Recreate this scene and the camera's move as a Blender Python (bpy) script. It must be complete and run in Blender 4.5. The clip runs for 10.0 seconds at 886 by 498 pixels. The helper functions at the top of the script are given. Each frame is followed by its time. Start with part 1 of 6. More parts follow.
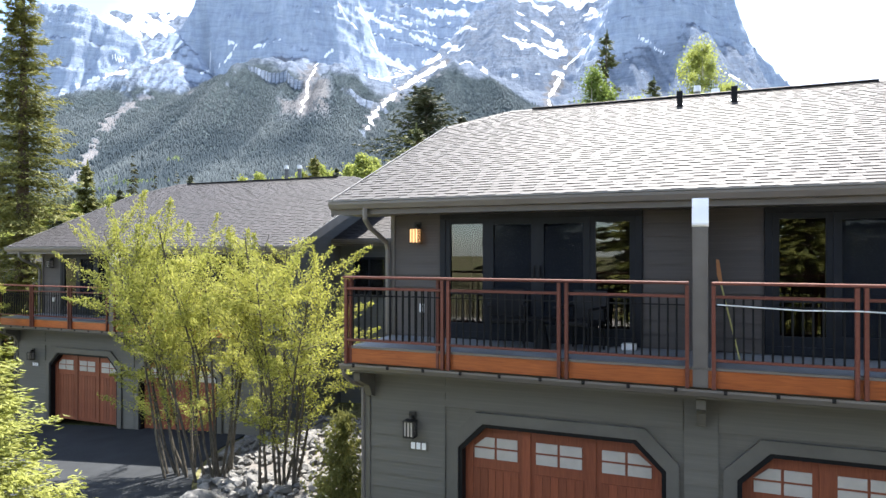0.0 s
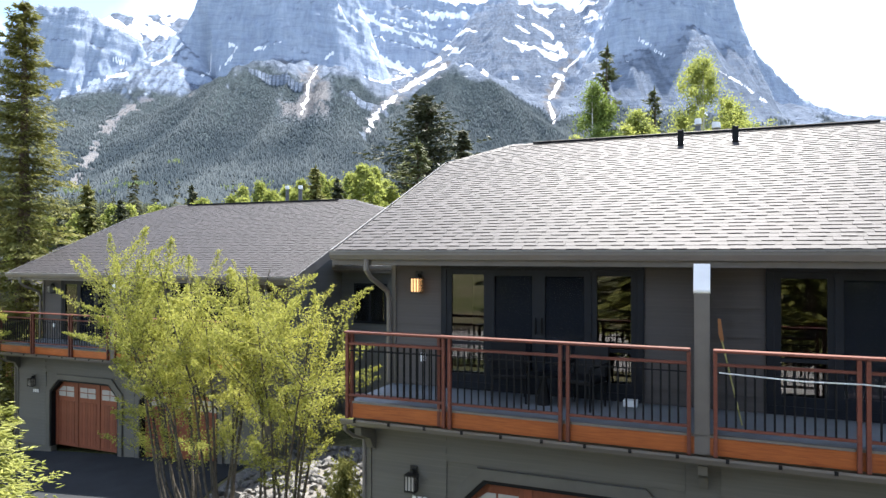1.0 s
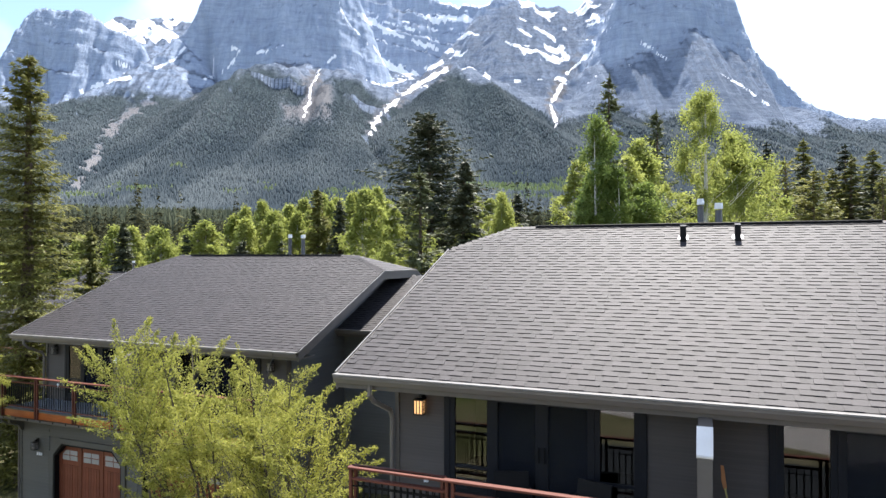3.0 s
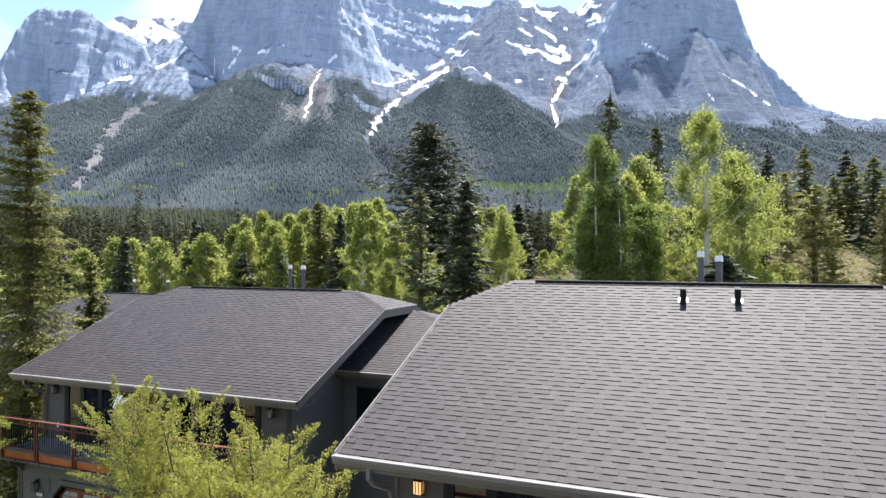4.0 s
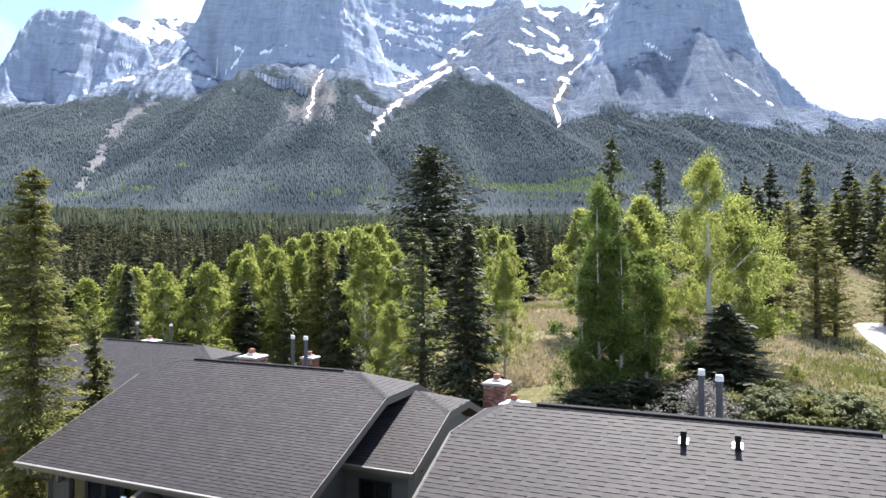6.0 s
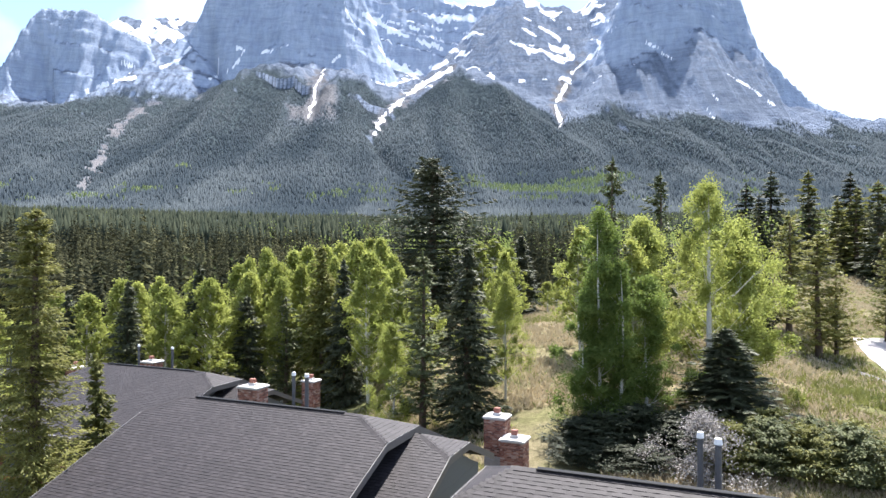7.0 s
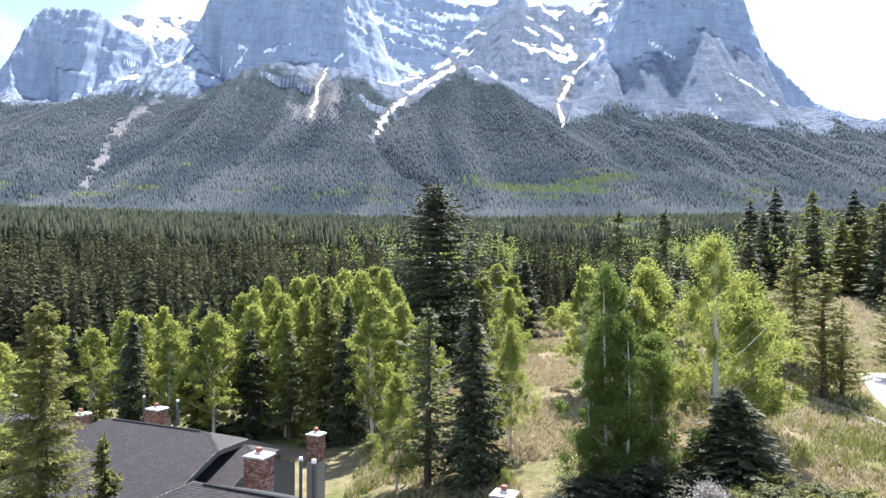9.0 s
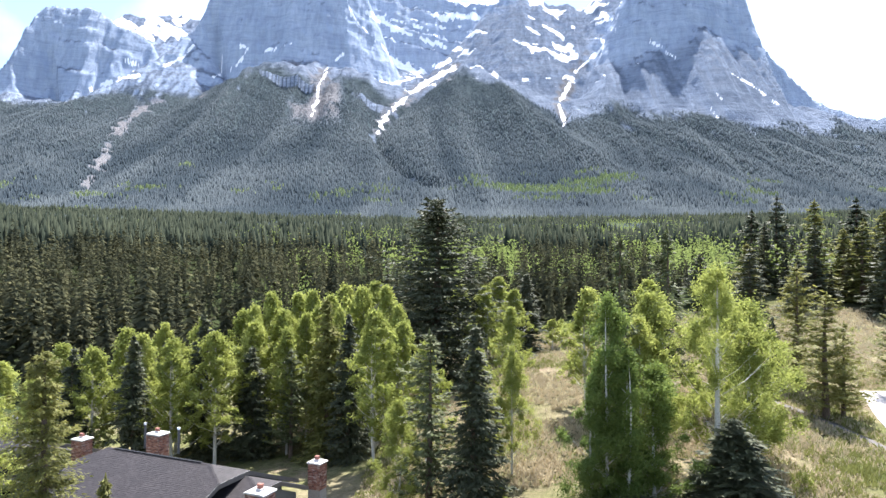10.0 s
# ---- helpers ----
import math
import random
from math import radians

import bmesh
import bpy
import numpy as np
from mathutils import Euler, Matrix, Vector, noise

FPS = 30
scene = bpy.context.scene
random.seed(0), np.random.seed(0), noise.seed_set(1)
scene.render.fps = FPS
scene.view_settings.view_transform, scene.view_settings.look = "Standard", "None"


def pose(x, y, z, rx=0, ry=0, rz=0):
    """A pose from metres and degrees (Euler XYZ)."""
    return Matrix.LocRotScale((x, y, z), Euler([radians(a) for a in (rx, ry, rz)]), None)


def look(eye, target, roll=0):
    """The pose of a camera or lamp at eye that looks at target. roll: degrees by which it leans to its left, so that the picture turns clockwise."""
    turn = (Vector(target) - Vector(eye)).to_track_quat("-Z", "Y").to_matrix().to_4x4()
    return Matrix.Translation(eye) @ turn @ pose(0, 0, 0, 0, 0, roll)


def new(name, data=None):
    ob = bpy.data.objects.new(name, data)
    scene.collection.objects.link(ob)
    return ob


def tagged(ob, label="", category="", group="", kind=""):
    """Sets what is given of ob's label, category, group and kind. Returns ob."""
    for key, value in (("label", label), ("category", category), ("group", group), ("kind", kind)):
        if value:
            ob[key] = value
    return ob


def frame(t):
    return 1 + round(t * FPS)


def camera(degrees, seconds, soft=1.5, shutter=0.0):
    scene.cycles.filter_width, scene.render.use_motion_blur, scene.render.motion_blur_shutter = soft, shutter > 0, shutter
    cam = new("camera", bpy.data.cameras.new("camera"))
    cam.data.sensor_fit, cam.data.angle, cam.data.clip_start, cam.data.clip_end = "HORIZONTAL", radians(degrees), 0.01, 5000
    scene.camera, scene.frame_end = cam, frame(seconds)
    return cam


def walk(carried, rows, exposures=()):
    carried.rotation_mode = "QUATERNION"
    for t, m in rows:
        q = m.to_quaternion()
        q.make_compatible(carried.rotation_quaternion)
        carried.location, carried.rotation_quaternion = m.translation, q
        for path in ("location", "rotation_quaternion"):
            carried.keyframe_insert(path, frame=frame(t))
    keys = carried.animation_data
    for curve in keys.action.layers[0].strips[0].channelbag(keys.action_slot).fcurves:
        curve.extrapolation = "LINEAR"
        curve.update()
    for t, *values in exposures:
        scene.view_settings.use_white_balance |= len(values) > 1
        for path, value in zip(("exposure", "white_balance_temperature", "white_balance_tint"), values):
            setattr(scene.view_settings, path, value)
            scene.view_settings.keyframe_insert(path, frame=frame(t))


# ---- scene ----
cam = camera(67.8, 10.0)
METRES, EYE, TILT, LEAN, TURN = 14.6, 4.7, 0.2, 0.0, 0.0
ROWS = [
    (0.0, 0.0, 0.0, 0.0, -0.0, 0.0, 0.0),
    (0.5, 0.0005, 0.0002, 0.0288, 0.01, 0.05, 0.01),
    (1.0, -0.0009, 0.0002, 0.054, 0.03, 0.18, 0.0),
    (1.5, -0.0013, -0.0021, 0.0828, 0.07, 0.3, -0.06),
    (2.0, -0.0015, -0.0043, 0.1165, 0.1, 0.4, -0.07),
    (2.5, -0.0026, -0.0033, 0.1517, 0.16, 0.42, -0.03),
    (4.0, -0.0003, -0.0021, 0.2825, 0.28, 0.38, -0.03),
    (4.5, 0.0003, -0.0017, 0.3348, 0.33, 0.37, -0.03),
    (5.0, 0.0006, -0.0028, 0.3821, 0.38, 0.35, -0.02),
    (5.5, 0.0001, -0.0055, 0.436, 0.43, 0.35, -0.03),
    (7.0, 0.0021, -0.0162, 0.6051, 0.58, 0.3, -0.1),
    (7.5, -0.0005, -0.0162, 0.6649, 0.63, 0.27, -0.15),
    (8.0, -0.005, -0.0143, 0.7338, 0.67, 0.25, -0.2),
    (8.5, -0.0107, -0.012, 0.7929, 0.7, 0.22, -0.23),
    (9.0, -0.0163, -0.0096, 0.8625, 0.75, 0.18, -0.24),
    (9.5, -0.0184, -0.0074, 0.9317, 0.8, 0.14, -0.26),
    (10.0, -0.0197, -0.0069, 0.9983, 0.82, 0.1, -0.28),
]
walk(cam, [(t, pose(0, 0, EYE, TILT, LEAN, TURN) @ pose(METRES * x, METRES * y, METRES * z, 90 + pitch, roll, yaw)) for t, x, y, z, yaw, pitch, roll in ROWS], exposures=((0.0, 2.12, 6350, 10), (2.5, 1.64, 6350, 11), (4.5, 1.6, 6300, 12), (7.0, 1.75, 6230, 13), (10.0, 1.86, 6180, 13)))

# ---- light: sun high behind the houses, clear bright sky ----
SUN_AZ, SUN_EL = 20.0, 61.0
sun_way = Vector((math.sin(radians(SUN_AZ)) * math.cos(radians(SUN_EL)), math.cos(radians(SUN_AZ)) * math.cos(radians(SUN_EL)), math.sin(radians(SUN_EL))))
world = bpy.data.worlds.new("sky")
scene.world = world
world.use_nodes = True
wn, wl = world.node_tree.nodes, world.node_tree.links
sky = wn.new("ShaderNodeTexSky")
sky.sky_type, sky.sun_disc = "NISHITA", False
sky.sun_elevation, sky.sun_rotation = radians(SUN_EL), radians(SUN_AZ)
sky.altitude, sky.air_density, sky.dust_density, sky.ozone_density = 1400, 1.0, 1.8, 1.0
# thin white cloud over the blue
gen = wn.new("ShaderNodeTexCoord")
cloud = wn.new("ShaderNodeTexNoise")
cloud.inputs["Scale"].default_value, cloud.inputs["Detail"].default_value = 2.2, 6
mask = wn.new("ShaderNodeValToRGB")
mask.color_ramp.elements[0].position, mask.color_ramp.elements[1].position = 0.48, 0.7
veil = wn.new("ShaderNodeMix")
veil.data_type = "RGBA"
veil.inputs[7].default_value = (6.5, 6.9, 7.4, 1)
wl.new(gen.outputs["Generated"], cloud.inputs["Vector"])
wl.new(cloud.outputs["Fac"], mask.inputs[0])
wl.new(mask.outputs[0], veil.inputs[0])
wl.new(sky.outputs[0], veil.inputs[6])
wl.new(veil.outputs[2], wn["Background"].inputs[0])
wn["Background"].inputs[1].default_value = 0.1
lamp = bpy.data.lights.new("sun", "SUN")
lamp.energy, lamp.angle, lamp.color = 5.0, radians(0.53), (1.0, 0.95, 0.87)
sun = new("sun", lamp)
sun.matrix_world = look(sun_way * 50, (0, 0, 0))

# ---- materials ----


class Mat:
    """A node material under construction."""

    def __init__(self, name, rough=0.7, metal=0.0, spec=0.4):
        self.m = bpy.data.materials.new(name)
        self.m.use_nodes = True
        self.n, self.l = self.m.node_tree.nodes, self.m.node_tree.links
        self.b = self.n["Principled BSDF"]
        self.b.inputs["Roughness"].default_value = rough
        self.b.inputs["Metallic"].default_value = metal
        self.b.inputs["Specular IOR Level"].default_value = spec
        self.co = self.n.new("ShaderNodeTexCoord").outputs["Object"]

    def world_co(self):
        self.co = self.n.new("ShaderNodeNewGeometry").outputs["Position"]
        return self

    def noise(self, scale, detail=4, rough=0.55, stretch=None, dist=0.0):
        t = self.n.new("ShaderNodeTexNoise")
        t.inputs["Scale"].default_value, t.inputs["Detail"].default_value = scale, detail
        t.inputs["Roughness"].default_value, t.inputs["Distortion"].default_value = rough, dist
        co = self.co
        if stretch:
            mp = self.n.new("ShaderNodeMapping")
            mp.inputs["Scale"].default_value = stretch
            self.l.new(co, mp.inputs[0])
            co = mp.outputs[0]
        self.l.new(co, t.inputs["Vector"])
        return t.outputs["Fac"]

    def ramp(self, fac, *stops):
        r = self.n.new("ShaderNodeValToRGB")
        e = r.color_ramp.elements
        while len(e) < len(stops):
            e.new(0.5)
        for k, (p, c) in zip(e, stops):
            k.position, k.color = p, (*c, 1) if len(c) == 3 else c
        self.l.new(fac, r.inputs[0])
        return r.outputs[0]

    def grey(self, fac, lo, hi):
        return self.ramp(fac, (lo, (0, 0, 0)), (hi, (1, 1, 1)))

    def attr(self, name):
        a = self.n.new("ShaderNodeAttribute")
        a.attribute_name = name
        return a.outputs["Fac"]

    def rand(self):
        return self.n.new("ShaderNodeObjectInfo").outputs["Random"]

    def island(self):
        return self.n.new("ShaderNodeNewGeometry").outputs["Random Per Island"]

    def mix(self, a, b, fac=0.5, mode="MIX"):
        x = self.n.new("ShaderNodeMix")
        x.data_type, x.blend_type = "RGBA", mode
        for i, v in ((6, a), (7, b), (0, fac)):
            if isinstance(v, bpy.types.NodeSocket):
                self.l.new(v, x.inputs[i])
            else:
                x.inputs[i].default_value = (*v, 1) if isinstance(v, tuple) else v
        return x.outputs[2]

    def math(self, op, a, b=0.0):
        x = self.n.new("ShaderNodeMath")
        x.operation = op
        for i, v in ((0, a), (1, b)):
            if isinstance(v, bpy.types.NodeSocket):
                self.l.new(v, x.inputs[i])
            else:
                x.inputs[i].default_value = v
        return x.outputs[0]

    def color(self, sock):
        self.l.new(sock, self.b.inputs["Base Color"])
        return self

    def rough(self, sock, lo, hi):
        m = self.n.new("ShaderNodeMapRange")
        m.inputs["To Min"].default_value, m.inputs["To Max"].default_value = lo, hi
        self.l.new(sock, m.inputs[0])
        self.l.new(m.outputs[0], self.b.inputs["Roughness"])
        return self

    def bump(self, sock, strength=0.4, distance=0.01):
        u = self.n.new("ShaderNodeBump")
        u.inputs["Strength"].default_value, u.inputs["Distance"].default_value = strength, distance
        self.l.new(sock, u.inputs["Height"])
        self.l.new(u.outputs[0], self.b.inputs["Normal"])
        return self

    def leafy(self, amount, tint):
        """Light that passes through thin leaves."""
        t = self.n.new("ShaderNodeBsdfTranslucent")
        if isinstance(tint, tuple):
            t.inputs[0].default_value = (*tint, 1)
        else:
            self.l.new(tint, t.inputs[0])
        x = self.n.new("ShaderNodeMixShader")
        x.inputs[0].default_value = amount
        out = self.n["Material Output"]
        self.l.new(self.b.outputs[0], x.inputs[1])
        self.l.new(t.outputs[0], x.inputs[2])
        self.l.new(x.outputs[0], out.inputs[0])
        return self


def paint(name, c, rough=0.6, var=0.12, scale=3.0, metal=0.0, bump=0.15, spec=0.4):
    """Painted or plain surface with soft dirt and fine grain."""
    m = Mat(name, rough, metal, spec)
    lo, hi = tuple(v * (1 - var) for v in c), tuple(min(1, v * (1 + var)) for v in c)
    big = m.ramp(m.noise(scale, 5), (0.3, lo), (0.7, hi))
    fine = m.noise(scale * 40, 3)
    m.color(m.mix(big, m.ramp(fine, (0.3, (0.8, 0.8, 0.8)), (0.7, (1, 1, 1))), 0.35, "MULTIPLY"))
    return m.bump(fine, bump, 0.004).rough(fine, max(rough - 0.1, 0.05), min(rough + 0.1, 1)).m


def wood(name, dark, light, rough=0.55, axis=(1, 18, 18)):
    m = Mat(name, rough, 0, 0.35)
    g = m.noise(3.0, 6, 0.6, axis, 0.6)
    c = m.ramp(g, (0.3, dark), (0.7, light))
    c = m.mix(c, m.ramp(m.rand(), (0.0, (0.82, 0.82, 0.82)), (1, (1.12, 1.1, 1.08))), 1.0, "MULTIPLY")
    return m.color(c).bump(g, 0.25, 0.003).m


M = {}
# lap siding, taupe grey, and the darker greenish lower storey
for key, c in (("siding", (0.088, 0.077, 0.072)), ("siding_green", (0.128, 0.12, 0.102)), ("siding_far", (0.11, 0.115, 0.115))):
    m = Mat(key, 0.62, 0, 0.3)
    g = m.noise(4.0, 5, 0.6, (0.3, 6, 14))
    c0 = m.ramp(g, (0.3, tuple(v * 0.88 for v in c)), (0.7, tuple(v * 1.1 for v in c)))
    c0 = m.mix(c0, m.ramp(m.rand(), (0, (0.93, 0.93, 0.93)), (1, (1.06, 1.06, 1.06))), 1.0, "MULTIPLY")
    M[key] = m.color(c0).bump(g, 0.2, 0.003).m
M["trim"] = paint("trim_taupe", (0.125, 0.112, 0.1), 0.45)
M["trim_green"] = paint("trim_green", (0.115, 0.108, 0.094), 0.5)
M["gutter"] = paint("gutter_taupe", (0.15, 0.135, 0.12), 0.35, 0.08, 1.5, 0.0, 0.05)
M["black"] = paint("black_metal", (0.009, 0.009, 0.01), 0.5, 0.2, spec=0.15)
M["frame_dark"] = paint("window_frame_black", (0.011, 0.013, 0.018), 0.45, 0.15, spec=0.2)
M["rail_red"] = wood("rail_redwood_stain", (0.1, 0.028, 0.018), (0.16, 0.05, 0.032), 0.5)
M["fascia_orange"] = wood("fascia_cedar_stain", (0.25, 0.06, 0.014), (0.46, 0.13, 0.03), 0.42, (1, 14, 14))
M["door_wood"] = wood("garage_door_cedar", (0.17, 0.045, 0.022), (0.27, 0.085, 0.04), 0.5, (16, 16, 1))
M["deck"] = paint("deck_membrane", (0.165, 0.18, 0.195), 0.55, 0.15, 2.0)
M["white"] = paint("white_metal", (0.8, 0.8, 0.8), 0.4, 0.06)
M["frost"] = paint("frosted_glass", (0.45, 0.42, 0.38), 0.35, 0.08, 6.0)
M["steel"] = paint("galvanised_steel", (0.45, 0.46, 0.48), 0.35, 0.2, 5.0, 0.8)
M["flue"] = paint("flue_painted_steel", (0.1, 0.1, 0.105), 0.45, 0.15, 5.0, 0.3)
M["concrete"] = paint("concrete_cap", (0.52, 0.5, 0.48), 0.8, 0.16, 4.0)
M["clay"] = paint("clay_flue_pot", (0.26, 0.11, 0.08), 0.75, 0.2, 6.0)
M["mortar"] = paint("mortar", (0.3, 0.28, 0.26), 0.9, 0.15, 8.0)
# unlit rooms: their indoor shade is put into this dark colour
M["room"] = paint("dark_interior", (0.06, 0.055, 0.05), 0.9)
mesh_screen = Mat("insect_screen", 0.75, 0, 0.1)
mesh_screen.color(mesh_screen.ramp(mesh_screen.noise(2.0, 5), (0.3, (0.014, 0.017, 0.023)), (0.7, (0.019, 0.022, 0.03))))
ms = mesh_screen.n.new("ShaderNodeMixShader")
ms.inputs[0].default_value = 0.5
mesh_screen.l.new(mesh_screen.n.new("ShaderNodeBsdfTransparent").outputs[0], ms.inputs[1])
mesh_screen.l.new(mesh_screen.b.outputs[0], ms.inputs[2])
mesh_screen.l.new(ms.outputs[0], mesh_screen.n["Material Output"].inputs[0])
M["screen"] = mesh_screen.m
M["lamp_iron"] = paint("lamp_iron", (0.02, 0.018, 0.016), 0.5, 0.2)
M["roof_under"] = paint("roof_underlay", (0.03, 0.03, 0.032), 0.95)
M["asphalt"] = paint("driveway_asphalt", (0.031, 0.0335, 0.037), 0.92, 0.18, 1.2, 0, 0.6, 0.1)
m = Mat("rock", 0.9, 0, 0.2)
g = m.noise(7, 6, 0.6)
M["rock"] = m.color(m.mix(m.ramp(g, (0.3, (0.095, 0.095, 0.095)), (0.7, (0.24, 0.232, 0.22))), m.ramp(m.rand(), (0, (0.7, 0.7, 0.7)), (1, (1.15, 1.15, 1.15))), 1.0, "MULTIPLY")).bump(g, 0.6, 0.03).m
M["pavement"] = paint("pale_concrete", (0.4, 0.37, 0.355), 0.85, 0.1, 0.8, 0, 0.4)
M["trail"] = paint("trail_dirt", (0.1, 0.092, 0.085), 0.9, 0.2, 2.0, 0, 0.5)
M["drip"] = paint("drip_edge_metal", (0.2, 0.19, 0.18), 0.4, 0.08)
M["soil"] = paint("gravel_soil", (0.13, 0.12, 0.11), 0.95, 0.3, 5.0, 0, 0.8)
M["pole"] = paint("yellow_pole", (0.4, 0.36, 0.12), 0.6)
M["rope"] = paint("white_cord", (0.75, 0.75, 0.72), 0.8)
M["broom"] = paint("straw_broom", (0.45, 0.2, 0.08), 0.8)
m = Mat("brick", 0.85, 0, 0.2)
c = m.ramp(m.rand(), (0.0, (0.10, 0.05, 0.04)), (0.35, (0.24, 0.105, 0.075)), (0.7, (0.33, 0.17, 0.12)), (1.0, (0.4, 0.3, 0.25)))
g = m.noise(40, 4)
M["brick"] = m.color(m.mix(c, m.ramp(g, (0.3, (0.7, 0.7, 0.7)), (0.7, (1.1, 1.1, 1.1))), 0.6, "MULTIPLY")).bump(g, 0.5, 0.004).m
# asphalt shingles: warm grey granules; tabs differ from one to the next
for key, src in (("shingle", "rand"), ("shingle_joined", "island")):
    m = Mat(key, 0.7, 0, 0.3)
    r = m.rand() if src == "rand" else m.island()
    c = m.ramp(r, (0.0, (0.0132, 0.0104, 0.012)), (0.5, (0.0188, 0.0152, 0.0174)), (1.0, (0.027, 0.0222, 0.0247)))
    g = m.noise(220, 3)
    w = m.noise(1.1, 4)
    c = m.mix(c, m.ramp(g, (0.3, (0.6, 0.6, 0.6)), (0.7, (1.25, 1.25, 1.25))), 0.6, "MULTIPLY")
    c = m.mix(c, m.ramp(w, (0.35, (0.86, 0.85, 0.86)), (0.65, (1.08, 1.07, 1.05))), 1.0, "MULTIPLY")
    m.b.inputs["Sheen Weight"].default_value, m.b.inputs["Sheen Roughness"].default_value = 0.06, 0.45
    M[key] = m.color(c).bump(g, 0.5, 0.003).rough(g, 0.55, 0.8).m
glass = Mat("window_glass", 0.02, 0, 0.5)
gm = glass.n.new("ShaderNodeBsdfGlossy")
gm.inputs["Roughness"].default_value = 0.015
gt = glass.n.new("ShaderNodeBsdfTransparent")
gt.inputs[0].default_value = (0.5, 0.54, 0.55, 1)
gx = glass.n.new("ShaderNodeMixShader")
fr = glass.n.new("ShaderNodeFresnel")
fr.inputs[0].default_value = 1.8
glass.l.new(fr.outputs[0], gx.inputs[0])
glass.l.new(gt.outputs[0], gx.inputs[1])
glass.l.new(gm.outputs[0], gx.inputs[2])
glass.l.new(gx.outputs[0], glass.n["Material Output"].inputs[0])
M["glass"] = glass.m
glow = Mat("lit_lamp_glass", 0.4)
glow.b.inputs["Base Color"].default_value = (0.9, 0.6, 0.35, 1)
glow.b.inputs["Emission Color"].default_value = (1.0, 0.5, 0.18, 1)
glow.b.inputs["Emission Strength"].default_value = 0.4
M["lamp_lit"] = glow.m
# bark
for key, a, b in (("bark_spruce", (0.05, 0.035, 0.026), (0.14, 0.105, 0.08)), ("bark_aspen", (0.3, 0.29, 0.25), (0.6, 0.58, 0.52)), ("bark_willow", (0.035, 0.03, 0.023), (0.12, 0.105, 0.085))):
    m = Mat(key, 0.9, 0, 0.2).world_co()
    g = m.noise(9, 5, 0.65, (3, 3, 0.7))
    M[key] = m.color(m.ramp(g, (0.3, a), (0.62, b))).bump(g, 0.6, 0.02).m
# leaves and needles, each island its own shade
for key, a, b, tr in (
    ("leaf_willow", (0.15, 0.175, 0.03), (0.53, 0.51, 0.13), 0.5),
    ("leaf_aspen", (0.145, 0.182, 0.038), (0.42, 0.445, 0.125), 0.6),
    ("leaf_aspen_dark", (0.07, 0.115, 0.026), (0.22, 0.28, 0.07), 0.5),
    ("needle_spruce", (0.045, 0.057, 0.018), (0.28, 0.272, 0.075), 0.38),
    # juniper needles with the aspens' shade put into their colour
    ("needle_shaded", (0.012, 0.018, 0.01), (0.045, 0.052, 0.026), 0.1),
    ("needle_dark", (0.032, 0.043, 0.026), (0.1, 0.106, 0.055), 0.15),
    ("needle_pine", (0.05, 0.066, 0.026), (0.15, 0.162, 0.07), 0.2),
    ("needle_light", (0.14, 0.17, 0.03), (0.36, 0.36, 0.09), 0.35),
    ("grass_dry", (0.3, 0.25, 0.16), (0.55, 0.47, 0.32), 0.3),
    ("grass_green", (0.12, 0.14, 0.04), (0.28, 0.28, 0.09), 0.35),
    ("twig_grey", (0.2, 0.18, 0.17), (0.36, 0.34, 0.32), 0.1),
    ("forest_far", (0.012, 0.017, 0.014), (0.125, 0.122, 0.065), 0.15),
    # slope trees: paler and bluer, distance haze put into their colour
    ("forest_slope_hazed", (0.036, 0.052, 0.068), (0.128, 0.15, 0.163), 0.4),
    ("forest_mid", (0.012, 0.019, 0.017), (0.066, 0.075, 0.05), 0.25),
    ("forest_aspen_hazed", (0.24, 0.29, 0.14), (0.38, 0.43, 0.22), 0.45),
    ("forest_aspen", (0.17, 0.22, 0.06), (0.3, 0.35, 0.12), 0.45),
):
    m = Mat(key, 0.9, 0, 0.0).world_co() if key.startswith("forest") else Mat(key, 0.6, 0, 0.2).world_co()
    r = m.mix(m.ramp(m.island(), (0, (0, 0, 0)), (1, (1, 1, 1))), m.grey(m.noise(0.35, 3), 0.35, 0.65), 0.4)
    r = m.mix(r, m.ramp(m.rand(), (0, (0, 0, 0)), (1, (1, 1, 1))), 0.3)
    if key.startswith("forest"):
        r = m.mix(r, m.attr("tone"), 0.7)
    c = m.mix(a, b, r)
    M[key] = m.color(c).leafy(tr, c).m

# ---- helpers for meshes ----


def part(name, bm, mat, parent=None, label=""):
    """Links a bmesh as one mesh object under a thing or a part."""
    me = bpy.data.meshes.new(name)
    bm.to_mesh(me)
    bm.free()
    me.materials.append(M[mat])
    ob = new(name, me)
    ob.parent = parent
    if label:
        ob["label"] = label
    return ob


def share(name, me, parent, m=None):
    """One more object on a mesh that alike pieces share."""
    ob = new(name, me)
    ob.parent = parent
    if m is not None:
        ob.matrix_basis = m
    return ob


def thing(name, m, label, category, group="", kind=""):
    ob = new(name)
    ob.empty_display_size = 0.3
    ob.matrix_basis = m
    return tagged(ob, label, category, group, kind)


def box(bm, x0, x1, y0, y1, z0, z1, bevel=0.0):
    g = bmesh.ops.create_cube(bm, size=1, matrix=Matrix.LocRotScale(((x0 + x1) / 2, (y0 + y1) / 2, (z0 + z1) / 2), None, (abs(x1 - x0), abs(y1 - y0), abs(z1 - z0))))
    if bevel:
        es = list({e for v in g["verts"] for e in v.link_edges})
        bmesh.ops.bevel(bm, geom=es, offset=bevel, segments=1, affect="EDGES")
    return bm


def boxed(*a, bevel=0.0):
    return box(bmesh.new(), *a, bevel=bevel)


